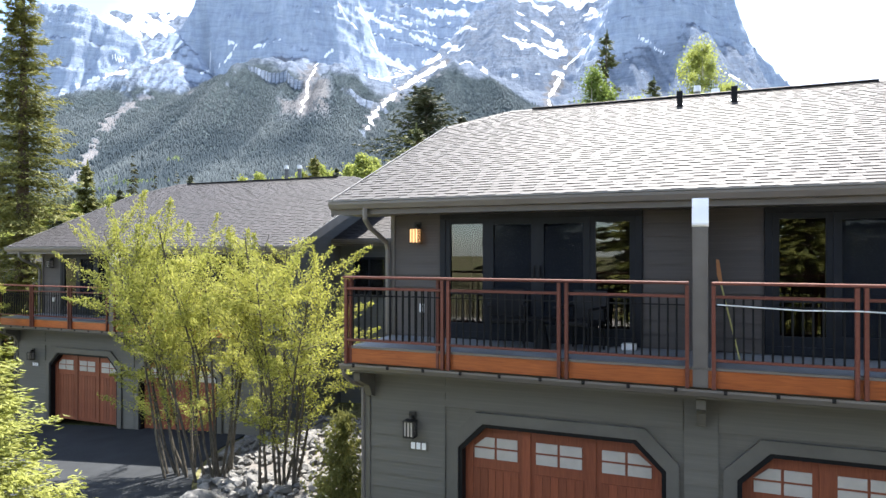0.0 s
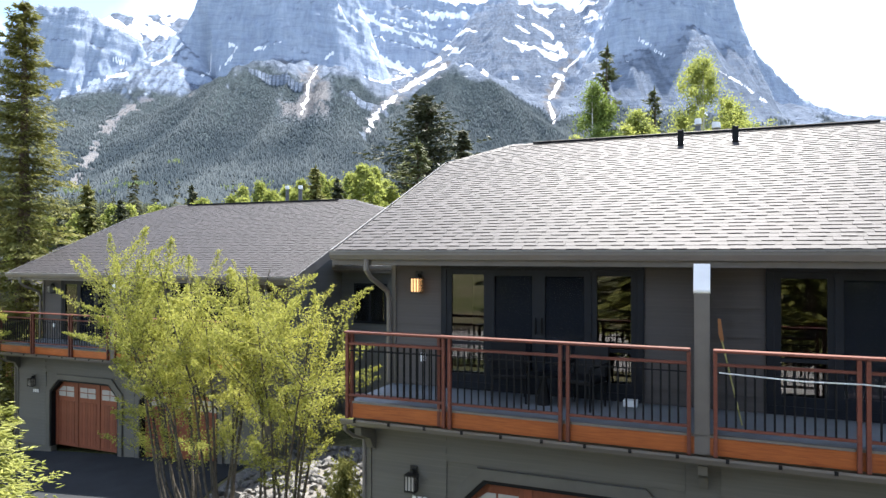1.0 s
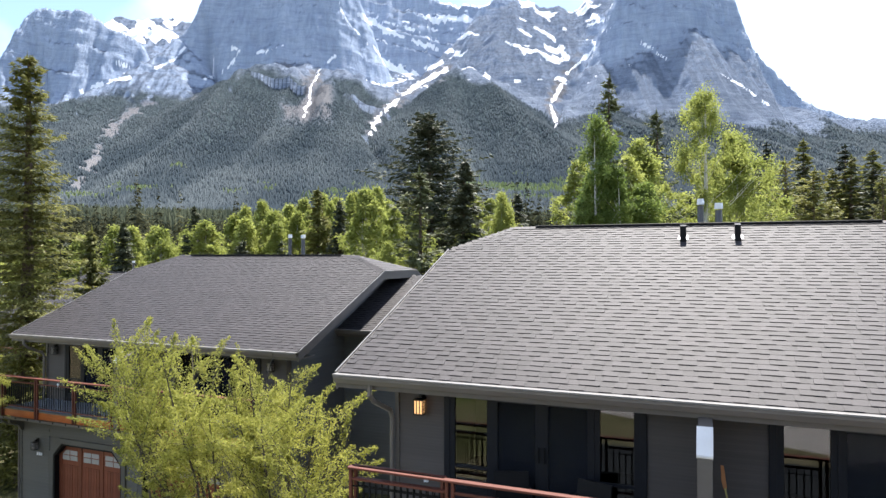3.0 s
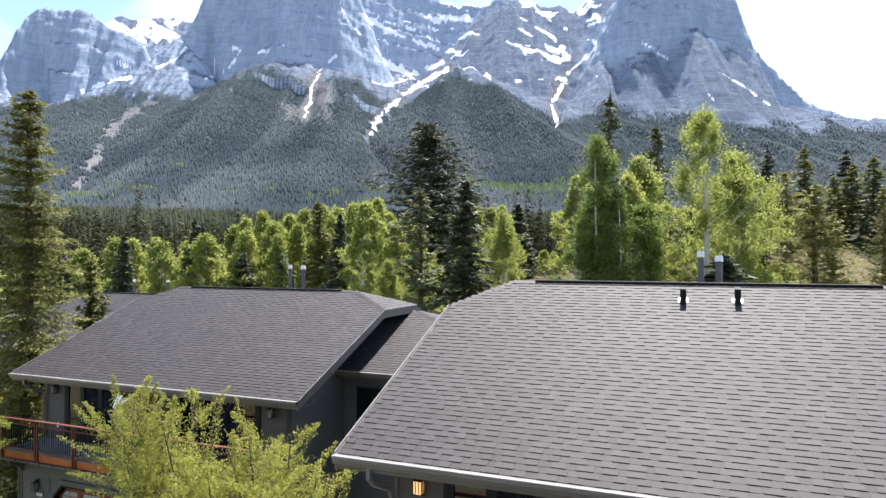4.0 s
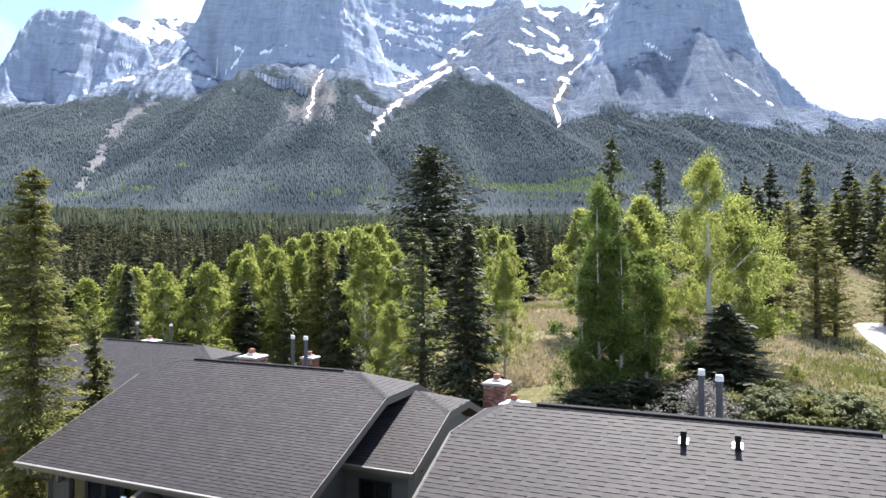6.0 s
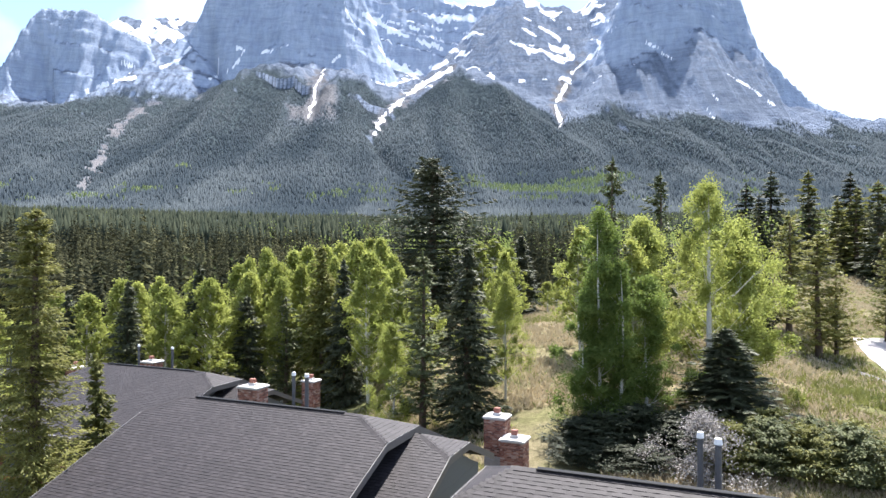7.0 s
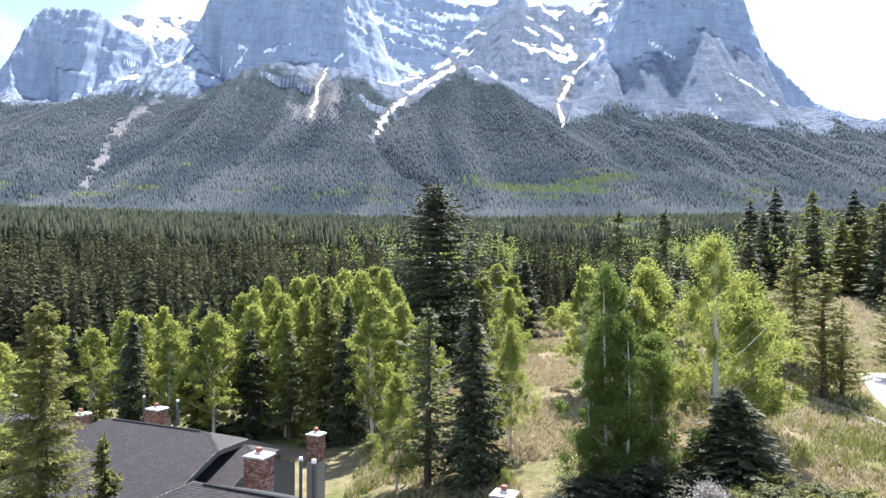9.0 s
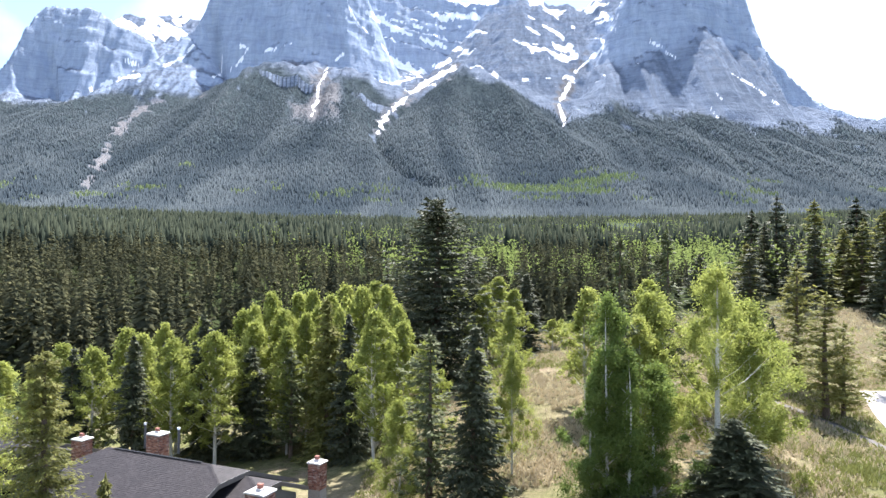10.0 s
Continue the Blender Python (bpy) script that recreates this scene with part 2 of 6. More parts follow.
def prism(bm, pts, axis, lo, hi):
    """A flat outline pushed along an axis. Axis x: outline in (y, z); y: in (x, z); z: in (x, y)."""
    def at(p, h):
        return {"x": (h, p[0], p[1]), "y": (p[0], h, p[1]), "z": (p[0], p[1], h)}[axis]
    a, b = [bm.verts.new(at(p, lo)) for p in pts], [bm.verts.new(at(p, hi)) for p in pts]
    bm.faces.new(a), bm.faces.new(b[::-1])
    for i in range(len(pts)):
        bm.faces.new((a[i - 1], b[i - 1], b[i], a[i]))
    bmesh.ops.recalc_face_normals(bm, faces=bm.faces)
    return bm


def tube(bm, pts, r0, r1, sides=6):
    """A tapering round limb through points."""
    rings, n = [], len(pts)
    for i, p in enumerate(pts):
        p = Vector(p)
        d = (Vector(pts[min(i + 1, n - 1)]) - Vector(pts[max(i - 1, 0)])).normalized()
        q = d.to_track_quat("Z", "Y")
        r = r0 + (r1 - r0) * i / max(n - 1, 1)
        rings.append([bm.verts.new(p + q @ Vector((r * math.cos(k * math.tau / sides), r * math.sin(k * math.tau / sides), 0))) for k in range(sides)])
    for a, b in zip(rings, rings[1:]):
        for k in range(sides):
            bm.faces.new((a[k - 1], a[k], b[k], b[k - 1]))
    bm.faces.new(rings[-1]), bm.faces.new(rings[0][::-1])
    return bm


def from_arrays(name, verts, faces, mat, attrs=None, smooth=False):
    """A mesh object from numpy arrays; faces all of one size."""
    me = bpy.data.meshes.new(name)
    verts, faces = np.asarray(verts, np.float32), np.asarray(faces, np.int32)
    k = faces.shape[1]
    me.vertices.add(len(verts)), me.loops.add(faces.size), me.polygons.add(len(faces))
    me.vertices.foreach_set("co", verts.ravel())
    me.loops.foreach_set("vertex_index", faces.ravel())
    me.polygons.foreach_set("loop_start", np.arange(0, faces.size, k, dtype=np.int32))
    me.polygons.foreach_set("use_smooth", np.full(len(faces), smooth))
    for key, v in (attrs or {}).items():
        me.attributes.new(key, "FLOAT", "POINT").data.foreach_set("value", np.asarray(v, np.float32).ravel())
    me.update()
    me.validate()
    if mat:
        me.materials.append(M[mat])
    return new(name, me)


def lattice(ix, iy, seed):
    h = (ix * 374761393 + iy * 668265263 + seed * 144665) & 0xFFFFFFFF
    h = ((h ^ (h >> 13)) * 1274126177) & 0xFFFFFFFF
    return ((h ^ (h >> 16)) & 0xFFFF) / 65535.0


def vnoise(x, y, seed=0):
    """Smooth value noise, 0 to 1."""
    fx, fy = np.floor(x), np.floor(y)
    ix, iy, u, v = fx.astype(np.int64), fy.astype(np.int64), x - fx, y - fy
    u, v = u * u * (3 - 2 * u), v * v * (3 - 2 * v)
    a, b = lattice(ix, iy, seed), lattice(ix + 1, iy, seed)
    c, d = lattice(ix, iy + 1, seed), lattice(ix + 1, iy + 1, seed)
    return (a * (1 - u) + b * u) * (1 - v) + (c * (1 - u) + d * u) * v


def fractal(x, y, size, octaves=5, seed=0, ridged=False):
    total, amp, norm = 0.0, 1.0, 0.0
    for o in range(octaves):
        n = vnoise(x / size * 2 ** o + 17.3 * o, y / size * 2 ** o - 9.1 * o, seed + o)
        total = total + amp * (1 - np.abs(2 * n - 1) if ridged else n)
        norm, amp = norm + amp, amp * 0.5
    return total / norm


def ramp01(v, lo, hi):
    t = np.clip((v - lo) / (hi - lo), 0, 1)
    return t * t * (3 - 2 * t)


# ---- the lie of the land ----
TH = radians(22.0)
HOME = Matrix.Translation((-1.425, 9.91, 0)) @ Matrix.Rotation(-TH, 4, "Z")  # the houses' own axes: x along the front, y to the back
EYE_TOP = 19.3


def along(x, y):
    return math.cos(TH) * (x + 1.425) - math.sin(TH) * (y - 9.91)


def valley_z(x, y):
    """The valley floor climbs gently to the foot of the mountain."""
    return -3.0 + 0.07 * np.maximum(np.hypot(x, y) - 200, 0) * ramp01(y, 0, 150)


def ground_z(x, y):
    x, y = np.asarray(x, float), np.asarray(y, float)
    a = along(x, y)
    far = ramp01(np.hypot(x, y), 150, 320)
    z = -0.063 * np.clip(-a, 0, 42)
    z = z + 6.3 * ramp01(x, -14, 12) * ramp01(y, 15, 78) * (1 - 0.35 * ramp01(x, 20, 45) * (1 - ramp01(y, 62, 90)))
    z = z + 6.0 * ramp01(x, 15, 65) * ramp01(y, 85, 135)
    z = z - 2.2 * ramp01(-x, 15, 45) * ramp01(y, 55, 90)
    z = z * (1 - far) + valley_z(x, y) * far
    return z + 0.5 * (fractal(x, y, 14, 4, 3) - 0.5) * ramp01(np.hypot(x - 2, y - 12), 24, 50)


RIDGES, GULLIES = [], []


def ridge(slope, *line, cliff=0, foot=0.62):
    """A crest line of (bearing, rise, distance); its flanks fall at a slope, and below a cliff more gently."""
    RIDGES.append((slope, cliff, foot, line))


def gully(width, snow, deep, *line):
    """A runnel or ledge of some width (a slope), with its share of snow."""
    GULLIES.append((width, snow, deep, line))


ridge(2.1, (-0.737, 0.251, 3250), (-0.685, 0.291, 3350), (-0.658, 0.347, 3450), (-0.641, 0.371, 3520), (-0.621, 0.377, 3560), (-0.591, 0.38, 3600), (-0.557, 0.377, 3620), (-0.533, 0.359, 3650), (-0.501, 0.346, 3660), (-0.467, 0.329, 3680), cliff=420)  # far left block
ridge(0.85, (-0.557, 0.339, 4400), (-0.527, 0.351, 4400), (-0.503, 0.362, 4420), (-0.467, 0.356, 4400), (-0.437, 0.36, 4420), (-0.414, 0.366, 4430), (-0.394, 0.357, 4400), (-0.342, 0.341, 4350))  # far snowy crest
ridge(2.5, (-0.413, 0.328, 3760), (-0.395, 0.34, 3780), (-0.383, 0.354, 3800), (-0.371, 0.379, 3850), (-0.358, 0.398, 3880), (-0.308, 0.436, 3900), (-0.239, 0.462, 3900), (-0.171, 0.449, 3950), (-0.137, 0.402, 4000), cliff=300)  # left massif
ridge(1, (-0.407, 0.328, 3720), (-0.431, 0.313, 3620), (-0.471, 0.289, 3500), (-0.514, 0.266, 3400), (-0.557, 0.247, 3300), (-0.595, 0.223, 3150))  # its rocky shoulder
ridge(2, (-0.174, 0.402, 4300), (-0.119, 0.393, 4400), (-0.051, 0.406, 4450), (0.013, 0.381, 4420), (0.054, 0.375, 4400), (0.076, 0.385, 4350), cliff=330)  # back wall
ridge(1.15, (0.057, 0.373, 4080), (0.086, 0.393, 4060), (0.151, 0.379, 4050), (0.193, 0.372, 4050), (0.268, 0.398, 3950))  # snow bowl head
ridge(2.3, (0.268, 0.41, 3600), (0.341, 0.445, 3600), (0.429, 0.406, 3640), (0.44, 0.381, 3660), (0.451, 0.342, 3660), (0.468, 0.309, 3640), (0.502, 0.275, 3600), (0.541, 0.243, 3560), (0.592, 0.211, 3500), (0.659, 0.192, 3400), (0.789, 0.16, 3300), cliff=200, foot=1.15)  # right tower
ridge(0.46, (-0.263, 0.292, 3430), (-0.308, 0.28, 3300), (-0.342, 0.254, 3050), (-0.368, 0.209, 2680), (-0.389, 0.149, 2180), (-0.402, 0.089, 1650))  # spur
ridge(0.45, (-0.539, 0.247, 3250), (-0.591, 0.223, 3000), (-0.634, 0.196, 2600), (-0.651, 0.149, 2100), (-0.651, 0.097, 1600))  # spur
ridge(0.45, (-0.685, 0.237, 3250), (-0.737, 0.209, 2800), (-0.762, 0.145, 2100))  # spur
ridge(0.55, (-0.168, 0.295, 3450), (-0.179, 0.263, 3130), (-0.192, 0.22, 2770), (-0.205, 0.16, 2250), (-0.222, 0.097, 1700))  # spur
ridge(0.5, (0.023, 0.289, 3420), (0.002, 0.266, 3130), (-0.015, 0.227, 2740), (-0.008, 0.169, 2250), (0.018, 0.097, 1750))  # spur
ridge(0.5, (0.035, 0.283, 3400), (0.078, 0.245, 2990), (0.151, 0.189, 2480), (0.223, 0.14, 2080), (0.309, 0.102, 1780))  # spur
ridge(0.6, (0.245, 0.299, 3520), (0.225, 0.247, 3180), (0.236, 0.203, 2830), (0.283, 0.143, 2330), (0.343, 0.091, 1850))  # spur
ridge(0.55, (0.343, 0.254, 3420), (0.371, 0.203, 2930), (0.438, 0.126, 2290), (0.498, 0.083, 1800))  # spur
ridge(0.55, (0.429, 0.254, 3380), (0.474, 0.194, 2840), (0.558, 0.124, 2280))  # spur
ridge(0.5, (0.541, 0.22, 3380), (0.601, 0.169, 2700), (0.686, 0.106, 2100))  # spur
gully(0.013, 0, 26, (-0.398, 0.28, 3380), (-0.43, 0.254, 3130), (-0.462, 0.225, 2830), (-0.517, 0.181, 2480), (-0.543, 0.126, 1980), (-0.561, 0.1, 1750))  # scree run
gully(0.0034, 1, 34, (-0.169, 0.301, 3440), (-0.191, 0.28, 3270), (-0.205, 0.254, 3030), (-0.208, 0.23, 2830), (-0.215, 0.208, 2680))  # snow chute
gully(0.0075, 1, 48, (0.001, 0.28, 3520), (-0.041, 0.258, 3280), (-0.075, 0.232, 3030), (-0.101, 0.208, 2830), (-0.116, 0.182, 2640))  # great snow gully
gully(0.003, 0, 40, (-0.116, 0.182, 2640), (-0.109, 0.155, 2380), (-0.08, 0.127, 2050), (-0.023, 0.106, 1780))  # its stream bed
gully(0.009, 1, 10, (-0.094, 0.292, 3560), (-0.055, 0.275, 3440), (-0.004, 0.29, 3620))  # bowl snow
gully(0.004, 1, 8, (-0.126, 0.266, 3350), (-0.094, 0.256, 3280), (-0.066, 0.263, 3330))  # bowl snow
gully(0.005, 1, 10, (-0.161, 0.383, 3960), (-0.147, 0.355, 3820), (-0.124, 0.325, 3700), (-0.094, 0.299, 3600))  # wall snow
gully(0.007, 1, 8, (-0.132, 0.366, 4050), (-0.085, 0.34, 3950), (-0.034, 0.318, 3850), (0.022, 0.306, 3700))  # wall snow
gully(0.004, 1, 8, (-0.094, 0.354, 4050), (-0.047, 0.34, 4000), (-0.008, 0.323, 3900))  # wall snow
gully(0.006, 1, 36, (0.232, 0.314, 3720), (0.211, 0.297, 3600), (0.187, 0.275, 3400))  # right snow gully
gully(0.0042, 1, 46, (0.174, 0.256, 3240), (0.16, 0.222, 2940), (0.169, 0.191, 2720))  # right snow gully
gully(0.005, 1, 8, (0.172, 0.314, 3740), (0.187, 0.297, 3600))  # right snow gully
gully(0.0036, 1, 6, (0.112, 0.359, 3900), (0.159, 0.331, 3800), (0.181, 0.313, 3720))  # bowl streak
gully(0.0036, 1, 6, (0.091, 0.323, 3700), (0.116, 0.313, 3640), (0.122, 0.301, 3580))  # bowl streak
gully(0.003, 1, 6, (0.215, 0.347, 3850), (0.249, 0.359, 3880))  # bowl streak
gully(0.0024, 1, 6, (0.292, 0.321, 3480), (0.314, 0.313, 3460))  # tower streak
gully(0.0024, 1, 6, (0.321, 0.304, 3440), (0.337, 0.294, 3420))  # tower streak
gully(0.0024, 1, 6, (0.419, 0.273, 3400), (0.462, 0.247, 3330), (0.491, 0.225, 3250))  # tower streak
gully(0.003, 1, 6, (0.397, 0.241, 3330), (0.405, 0.232, 3280))  # tower streak
gully(0.002, 1, 6, (0.382, 0.222, 3200), (0.408, 0.196, 3000))  # tower streak
gully(0.003, 0, 26, (0.239, 0.229, 3050), (0.275, 0.179, 2600), (0.313, 0.117, 2050))  # shadowed runnel
gully(0.003, 0, 26, (0.326, 0.208, 2980), (0.378, 0.16, 2520), (0.455, 0.106, 2000))  # shadowed runnel
gully(0.003, 0.1, 26, (0.421, 0.191, 2900), (0.506, 0.127, 2250))  # shadowed runnel
gully(0.0045, 1, 8, (-0.327, 0.313, 3480), (-0.304, 0.306, 3470), (-0.275, 0.307, 3480), (-0.246, 0.318, 3500))  # ledge snow
gully(0.0036, 1, 8, (-0.366, 0.266, 3360), (-0.335, 0.28, 3400), (-0.318, 0.302, 3460))  # ledge snow
gully(0.0075, 1, 8, (-0.503, 0.292, 3470), (-0.479, 0.285, 3480))  # shoulder snow
gully(0.007, 1, 8, (-0.557, 0.247, 3260), (-0.517, 0.263, 3350), (-0.481, 0.27, 3430))  # shoulder snow
gully(0.004, 1, 8, (-0.441, 0.283, 3480), (-0.409, 0.299, 3560), (-0.395, 0.318, 3660))  # shoulder snow


def near_line(x, y, pts):
    """Plan distance to a line of points and the height of the line there."""
    best = np.full(x.shape, 1e9)
    zb = np.zeros(x.shape)
    for (ax, ay, az), (bx, by, bz) in zip(pts, pts[1:]):
        dx, dy = bx - ax, by - ay
        s = np.clip(((x - ax) * dx + (y - ay) * dy) / (dx * dx + dy * dy), 0, 1)
        d = np.hypot(x - ax - s * dx, y - ay - s * dy)
        zb = np.where(d < best, az + s * (bz - az), zb)
        best = np.minimum(best, d)
    return best, zb


def bearing(p):
    """A place from its bearing, rise (both as slopes) and distance."""
    return p[0] * p[2], float(p[2]), EYE_TOP + p[1] * p[2]


def mountain_z(x, y):
    """Height, snow, scree and bare rock of the mountain side."""
    t = x / y
    warp = fractal(x, y, 420, 4, 31) - 0.5, fractal(x, y, 420, 4, 47) - 0.5
    wx, wy = x + 60 * warp[0], y + 60 * warp[1]
    # buttresses: the cliffs step to and fro along their length
    flute = fractal(x, 0 * y, 210, 5, 63, True) - 0.6
    face = np.interp(y, (1050, 1500, 2000, 2500, 3000, 3400, 3700, 4700), (45, 120, 262, 440, 640, 830, 900, 900))
    face = face * (1 - 0.16 * ramp01(t, 0.4, 0.65))
    low = np.minimum(valley_z(x, y), 60)
    acc, hard = np.exp(np.clip(np.maximum(face, low) / 20, -40, 150)), np.zeros(x.shape)
    for slope, cliff, foot, line in RIDGES:
        d, zc = near_line(wx, wy + (80 * flute if cliff else 0), [bearing(p) for p in line])
        drop = np.where(d < cliff, slope * d, slope * cliff + foot * (d - cliff)) if cliff else slope * d
        acc = acc + np.exp(np.clip((zc - drop) / 20, -40, 150))
        if cliff:
            hard = np.maximum(hard, ramp01(cliff + 40 - d, -40, 60))
    z = 20 * np.log(acc) - 8
    high = ramp01(z, 700, 1000)
    rocky = np.maximum(hard, high)
    # beds of rock: ledges that dip to the right, and broken ground between
    bed = z + 0.22 * x + 40 * warp[1]
    ledge = fractal(bed, 0.05 * x, 52, 3, 77) - 0.5
    crag = fractal(x, y, 260, 6, 5, True) - 0.6
    z = z + crag * (14 + 46 * rocky) + ledge * (40 * hard + 16 * high) + (fractal(x, y, 45, 4, 9, True) - 0.6) * (5 + 22 * rocky)
    # forested ribs and runnels that fan down from the tower
    ribs = fractal(x + 0.07 * y + 90 * warp[0], 0.09 * y, 150, 3, 36, True) - 0.6
    z = z + (48 + 60 * ramp01(t, 0.17, 0.25)) * ribs * ramp01(z, 150, 420) * (1 - 0.75 * hard)
    snow, scree = np.zeros(x.shape), np.zeros(x.shape)
    ragged = fractal(x + 0.5 * z, y + 0.8 * z, 46, 4, 15)
    for width, amount, deep, line in GULLIES:
        if deep > 15:
            d, zc = near_line(x + 26 * (fractal(x, y, 90, 3, 61) - 0.5), y, [bearing(p) for p in line])
            z = z - deep * np.exp(-(d / np.maximum(4800 * width, 26)) ** 2)
    # snow and scree lie in the runnels and on the ledges, by bearing and rise from the valley
    up = (z - EYE_TOP) / y
    for width, amount, deep, line in GULLIES:
        d, zc = near_line(t + 0.009 * (fractal(x, y, 90, 3, 61) - 0.5), up, line)
        width *= 0.66
        if amount:
            snow = np.maximum(snow, amount * ramp01(1.1 - d / width + 2.8 * (ragged - 0.5), 0.25, 0.75) * (y > 2400))
        if deep > 15 and width > 0.0021:
            scree = np.maximum(scree, ramp01(1.3 - d / max(1.3 * width, 0.011) + 2.6 * (ragged - 0.5), 0.3, 1.1))
    return z, snow, scree, hard, bed


def build_mountain():
    nt, nr = 800, 390
    tx = np.concatenate([np.linspace(-0.95, -0.76, 20, endpoint=False), np.linspace(-0.76, 0.76, nt - 40), np.linspace(0.76, 0.95, 21)[1:]])
    r = 640 + (4640 - 640) * np.linspace(0, 1, nr) ** 0.8
    T, R = np.meshgrid(tx, r)
    X, Y = T * R, R
    Z, snow, scree, hard, bed = mountain_z(X, Y)
    flat = valley_z(X, Y)
    Z = flat + (Z - flat) * ramp01(R, 640, 1300) - 6 * (1 - ramp01(R, 640, 700))
    gz_r, gz_t = np.gradient(Z, axis=0) / np.gradient(Y, axis=0), np.gradient(Z, axis=1) / np.gradient(X, axis=1)
    steep = np.hypot(gz_r, gz_t)
    line = np.interp(T, (-0.7, -0.52, -0.35, -0.27, -0.2, -0.14, -0.08, 0.02, 0.1, 0.17, 0.26, 0.36, 0.45, 0.62), (740, 810, 900, 960, 850, 900, 760, 960, 770, 620, 730, 640, 560, 620))
    line = line + 190 * (fractal(X, Y, 150, 5, 21) - 0.5)
    forest = ramp01(line - Z, -40, 70) * (1 - ramp01(steep, 1.4, 2.0)) * (1 - 0.97 * ramp01(scree, 0.35, 0.7))
    # thin broken ground on the scree fans
    fans = ramp01(fractal(X + 0.5 * Z, Y * 0.5, 200, 5, 23), 0.5, 0.6) * ramp01(Z, 480, 640) * (ramp01(T, -0.27, -0.24) * (1 - ramp01(T, -0.18, -0.16)) + ramp01(T, -0.16, -0.13) * (1 - ramp01(T, -0.1, -0.07)) + ramp01(T, -0.5, -0.45) * (1 - ramp01(T, -0.39, -0.36)))
    scree = np.maximum(scree, fans) * (1 - hard)
    forest = forest * (1 - 0.9 * fans)
    # old snow that lies on the ledges of the bowls
    bowls = ramp01(T, -0.15, -0.11) * (1 - ramp01(T, 0.03, 0.07)) + 0.85 * ramp01(T, 0.1, 0.16) * (1 - ramp01(T, 0.26, 0.29)) 
    lies = fractal(X * 0.5, bed * 1.3, 60, 5, 92) + 0.16 * fractal(X, Y, 240, 3, 94) - 0.05 * steep
    snow = np.maximum(snow * ramp01(Z, 300, 520), ramp01(Z, 800, 960) * ramp01(lies, 0.71 - 0.1 * bowls, 0.77 - 0.1 * bowls) * (bowls > 0.01))
    far = ramp01(R, 4000, 4200) * ramp01(-T, 0.36, 0.4)
    snow = np.maximum(snow, far * ramp01(fractal(X + Z, bed, 110, 4, 8), 0.53, 0.59))
    idx = np.arange(nt * nr).reshape(nr, nt)
    faces = np.stack([idx[:-1, :-1], idx[:-1, 1:], idx[1:, 1:], idx[1:, :-1]], -1).reshape(-1, 4)
    # last attribute marks gentle sunlit faces, dimmed in colour to match shaded cliffs
    ob = from_arrays("mountain", np.stack([X, Y, Z], -1).reshape(-1, 3), faces, "mountain", {"snow": snow, "scree": scree, "forest": forest, "gentle_dim": 1 - ramp01(steep, 0.95, 1.7) * (0.4 + 0.6 * hard)}, True)
    tagged(ob, "grey limestone mountain with snow gullies above dark conifer slopes", "mountain", kind="structure")
    return tx, r, X, Y, Z, forest


m = Mat("mountain", 1.0, 0, 0.0).world_co()
g1, g2 = m.noise(0.006, 8, 0.62, (1.6, 1, 0.5)), m.noise(0.05, 6, 0.7, (1, 1, 2.0))
beds = m.noise(0.012, 8, 0.72, (0.5, 0.3, 3.6), 1.2)
joints = m.noise(0.02, 5, 0.65, (2.0, 1.4, 0.14))
# pale blue rock: distance haze is put into the base colour
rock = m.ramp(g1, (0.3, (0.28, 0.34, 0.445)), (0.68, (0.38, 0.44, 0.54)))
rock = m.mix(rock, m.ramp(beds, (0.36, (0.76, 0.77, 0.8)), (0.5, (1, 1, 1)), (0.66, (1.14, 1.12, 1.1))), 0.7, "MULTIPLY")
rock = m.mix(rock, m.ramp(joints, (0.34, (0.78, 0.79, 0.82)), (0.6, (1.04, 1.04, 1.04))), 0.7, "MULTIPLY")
# darker colour for gentle faces offsets the sun; cliffs in shade stay pale
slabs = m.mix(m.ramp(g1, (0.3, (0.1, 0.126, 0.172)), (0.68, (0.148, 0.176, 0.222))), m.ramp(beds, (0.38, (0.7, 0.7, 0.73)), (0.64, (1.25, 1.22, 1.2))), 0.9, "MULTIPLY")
rock = m.mix(rock, slabs, m.attr("gentle_dim"))
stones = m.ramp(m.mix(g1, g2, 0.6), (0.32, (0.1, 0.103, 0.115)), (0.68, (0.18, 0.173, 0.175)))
# forest floor bluish as well, tinted with the distance haze
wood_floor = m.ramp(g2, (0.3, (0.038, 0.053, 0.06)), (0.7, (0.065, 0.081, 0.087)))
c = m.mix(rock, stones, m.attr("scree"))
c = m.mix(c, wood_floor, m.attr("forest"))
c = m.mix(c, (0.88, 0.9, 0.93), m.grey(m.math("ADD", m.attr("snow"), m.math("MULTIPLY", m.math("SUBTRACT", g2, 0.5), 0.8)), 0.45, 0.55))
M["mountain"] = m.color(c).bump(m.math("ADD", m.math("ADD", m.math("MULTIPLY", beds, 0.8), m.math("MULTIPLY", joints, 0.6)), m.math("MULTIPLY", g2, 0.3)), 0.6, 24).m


m = Mat("ground", 1.0, 0, 0.0).world_co()
g1, g2, g3 = m.noise(0.07, 6, 0.6), m.noise(0.9, 5, 0.65), m.noise(12, 4, 0.7)
dry = m.ramp(g2, (0.3, (0.13, 0.115, 0.068)), (0.7, (0.24, 0.21, 0.135)))
green = m.ramp(g2, (0.3, (0.055, 0.082, 0.024)), (0.7, (0.135, 0.15, 0.05)))
bare = m.ramp(g3, (0.3, (0.16, 0.12, 0.085)), (0.7, (0.3, 0.24, 0.18)))
c = m.mix(green, dry, m.grey(g1, 0.35, 0.57))
c = m.mix(c, bare, m.math("MULTIPLY", m.grey(m.noise(0.22, 5), 0.55, 0.68), 0.8))
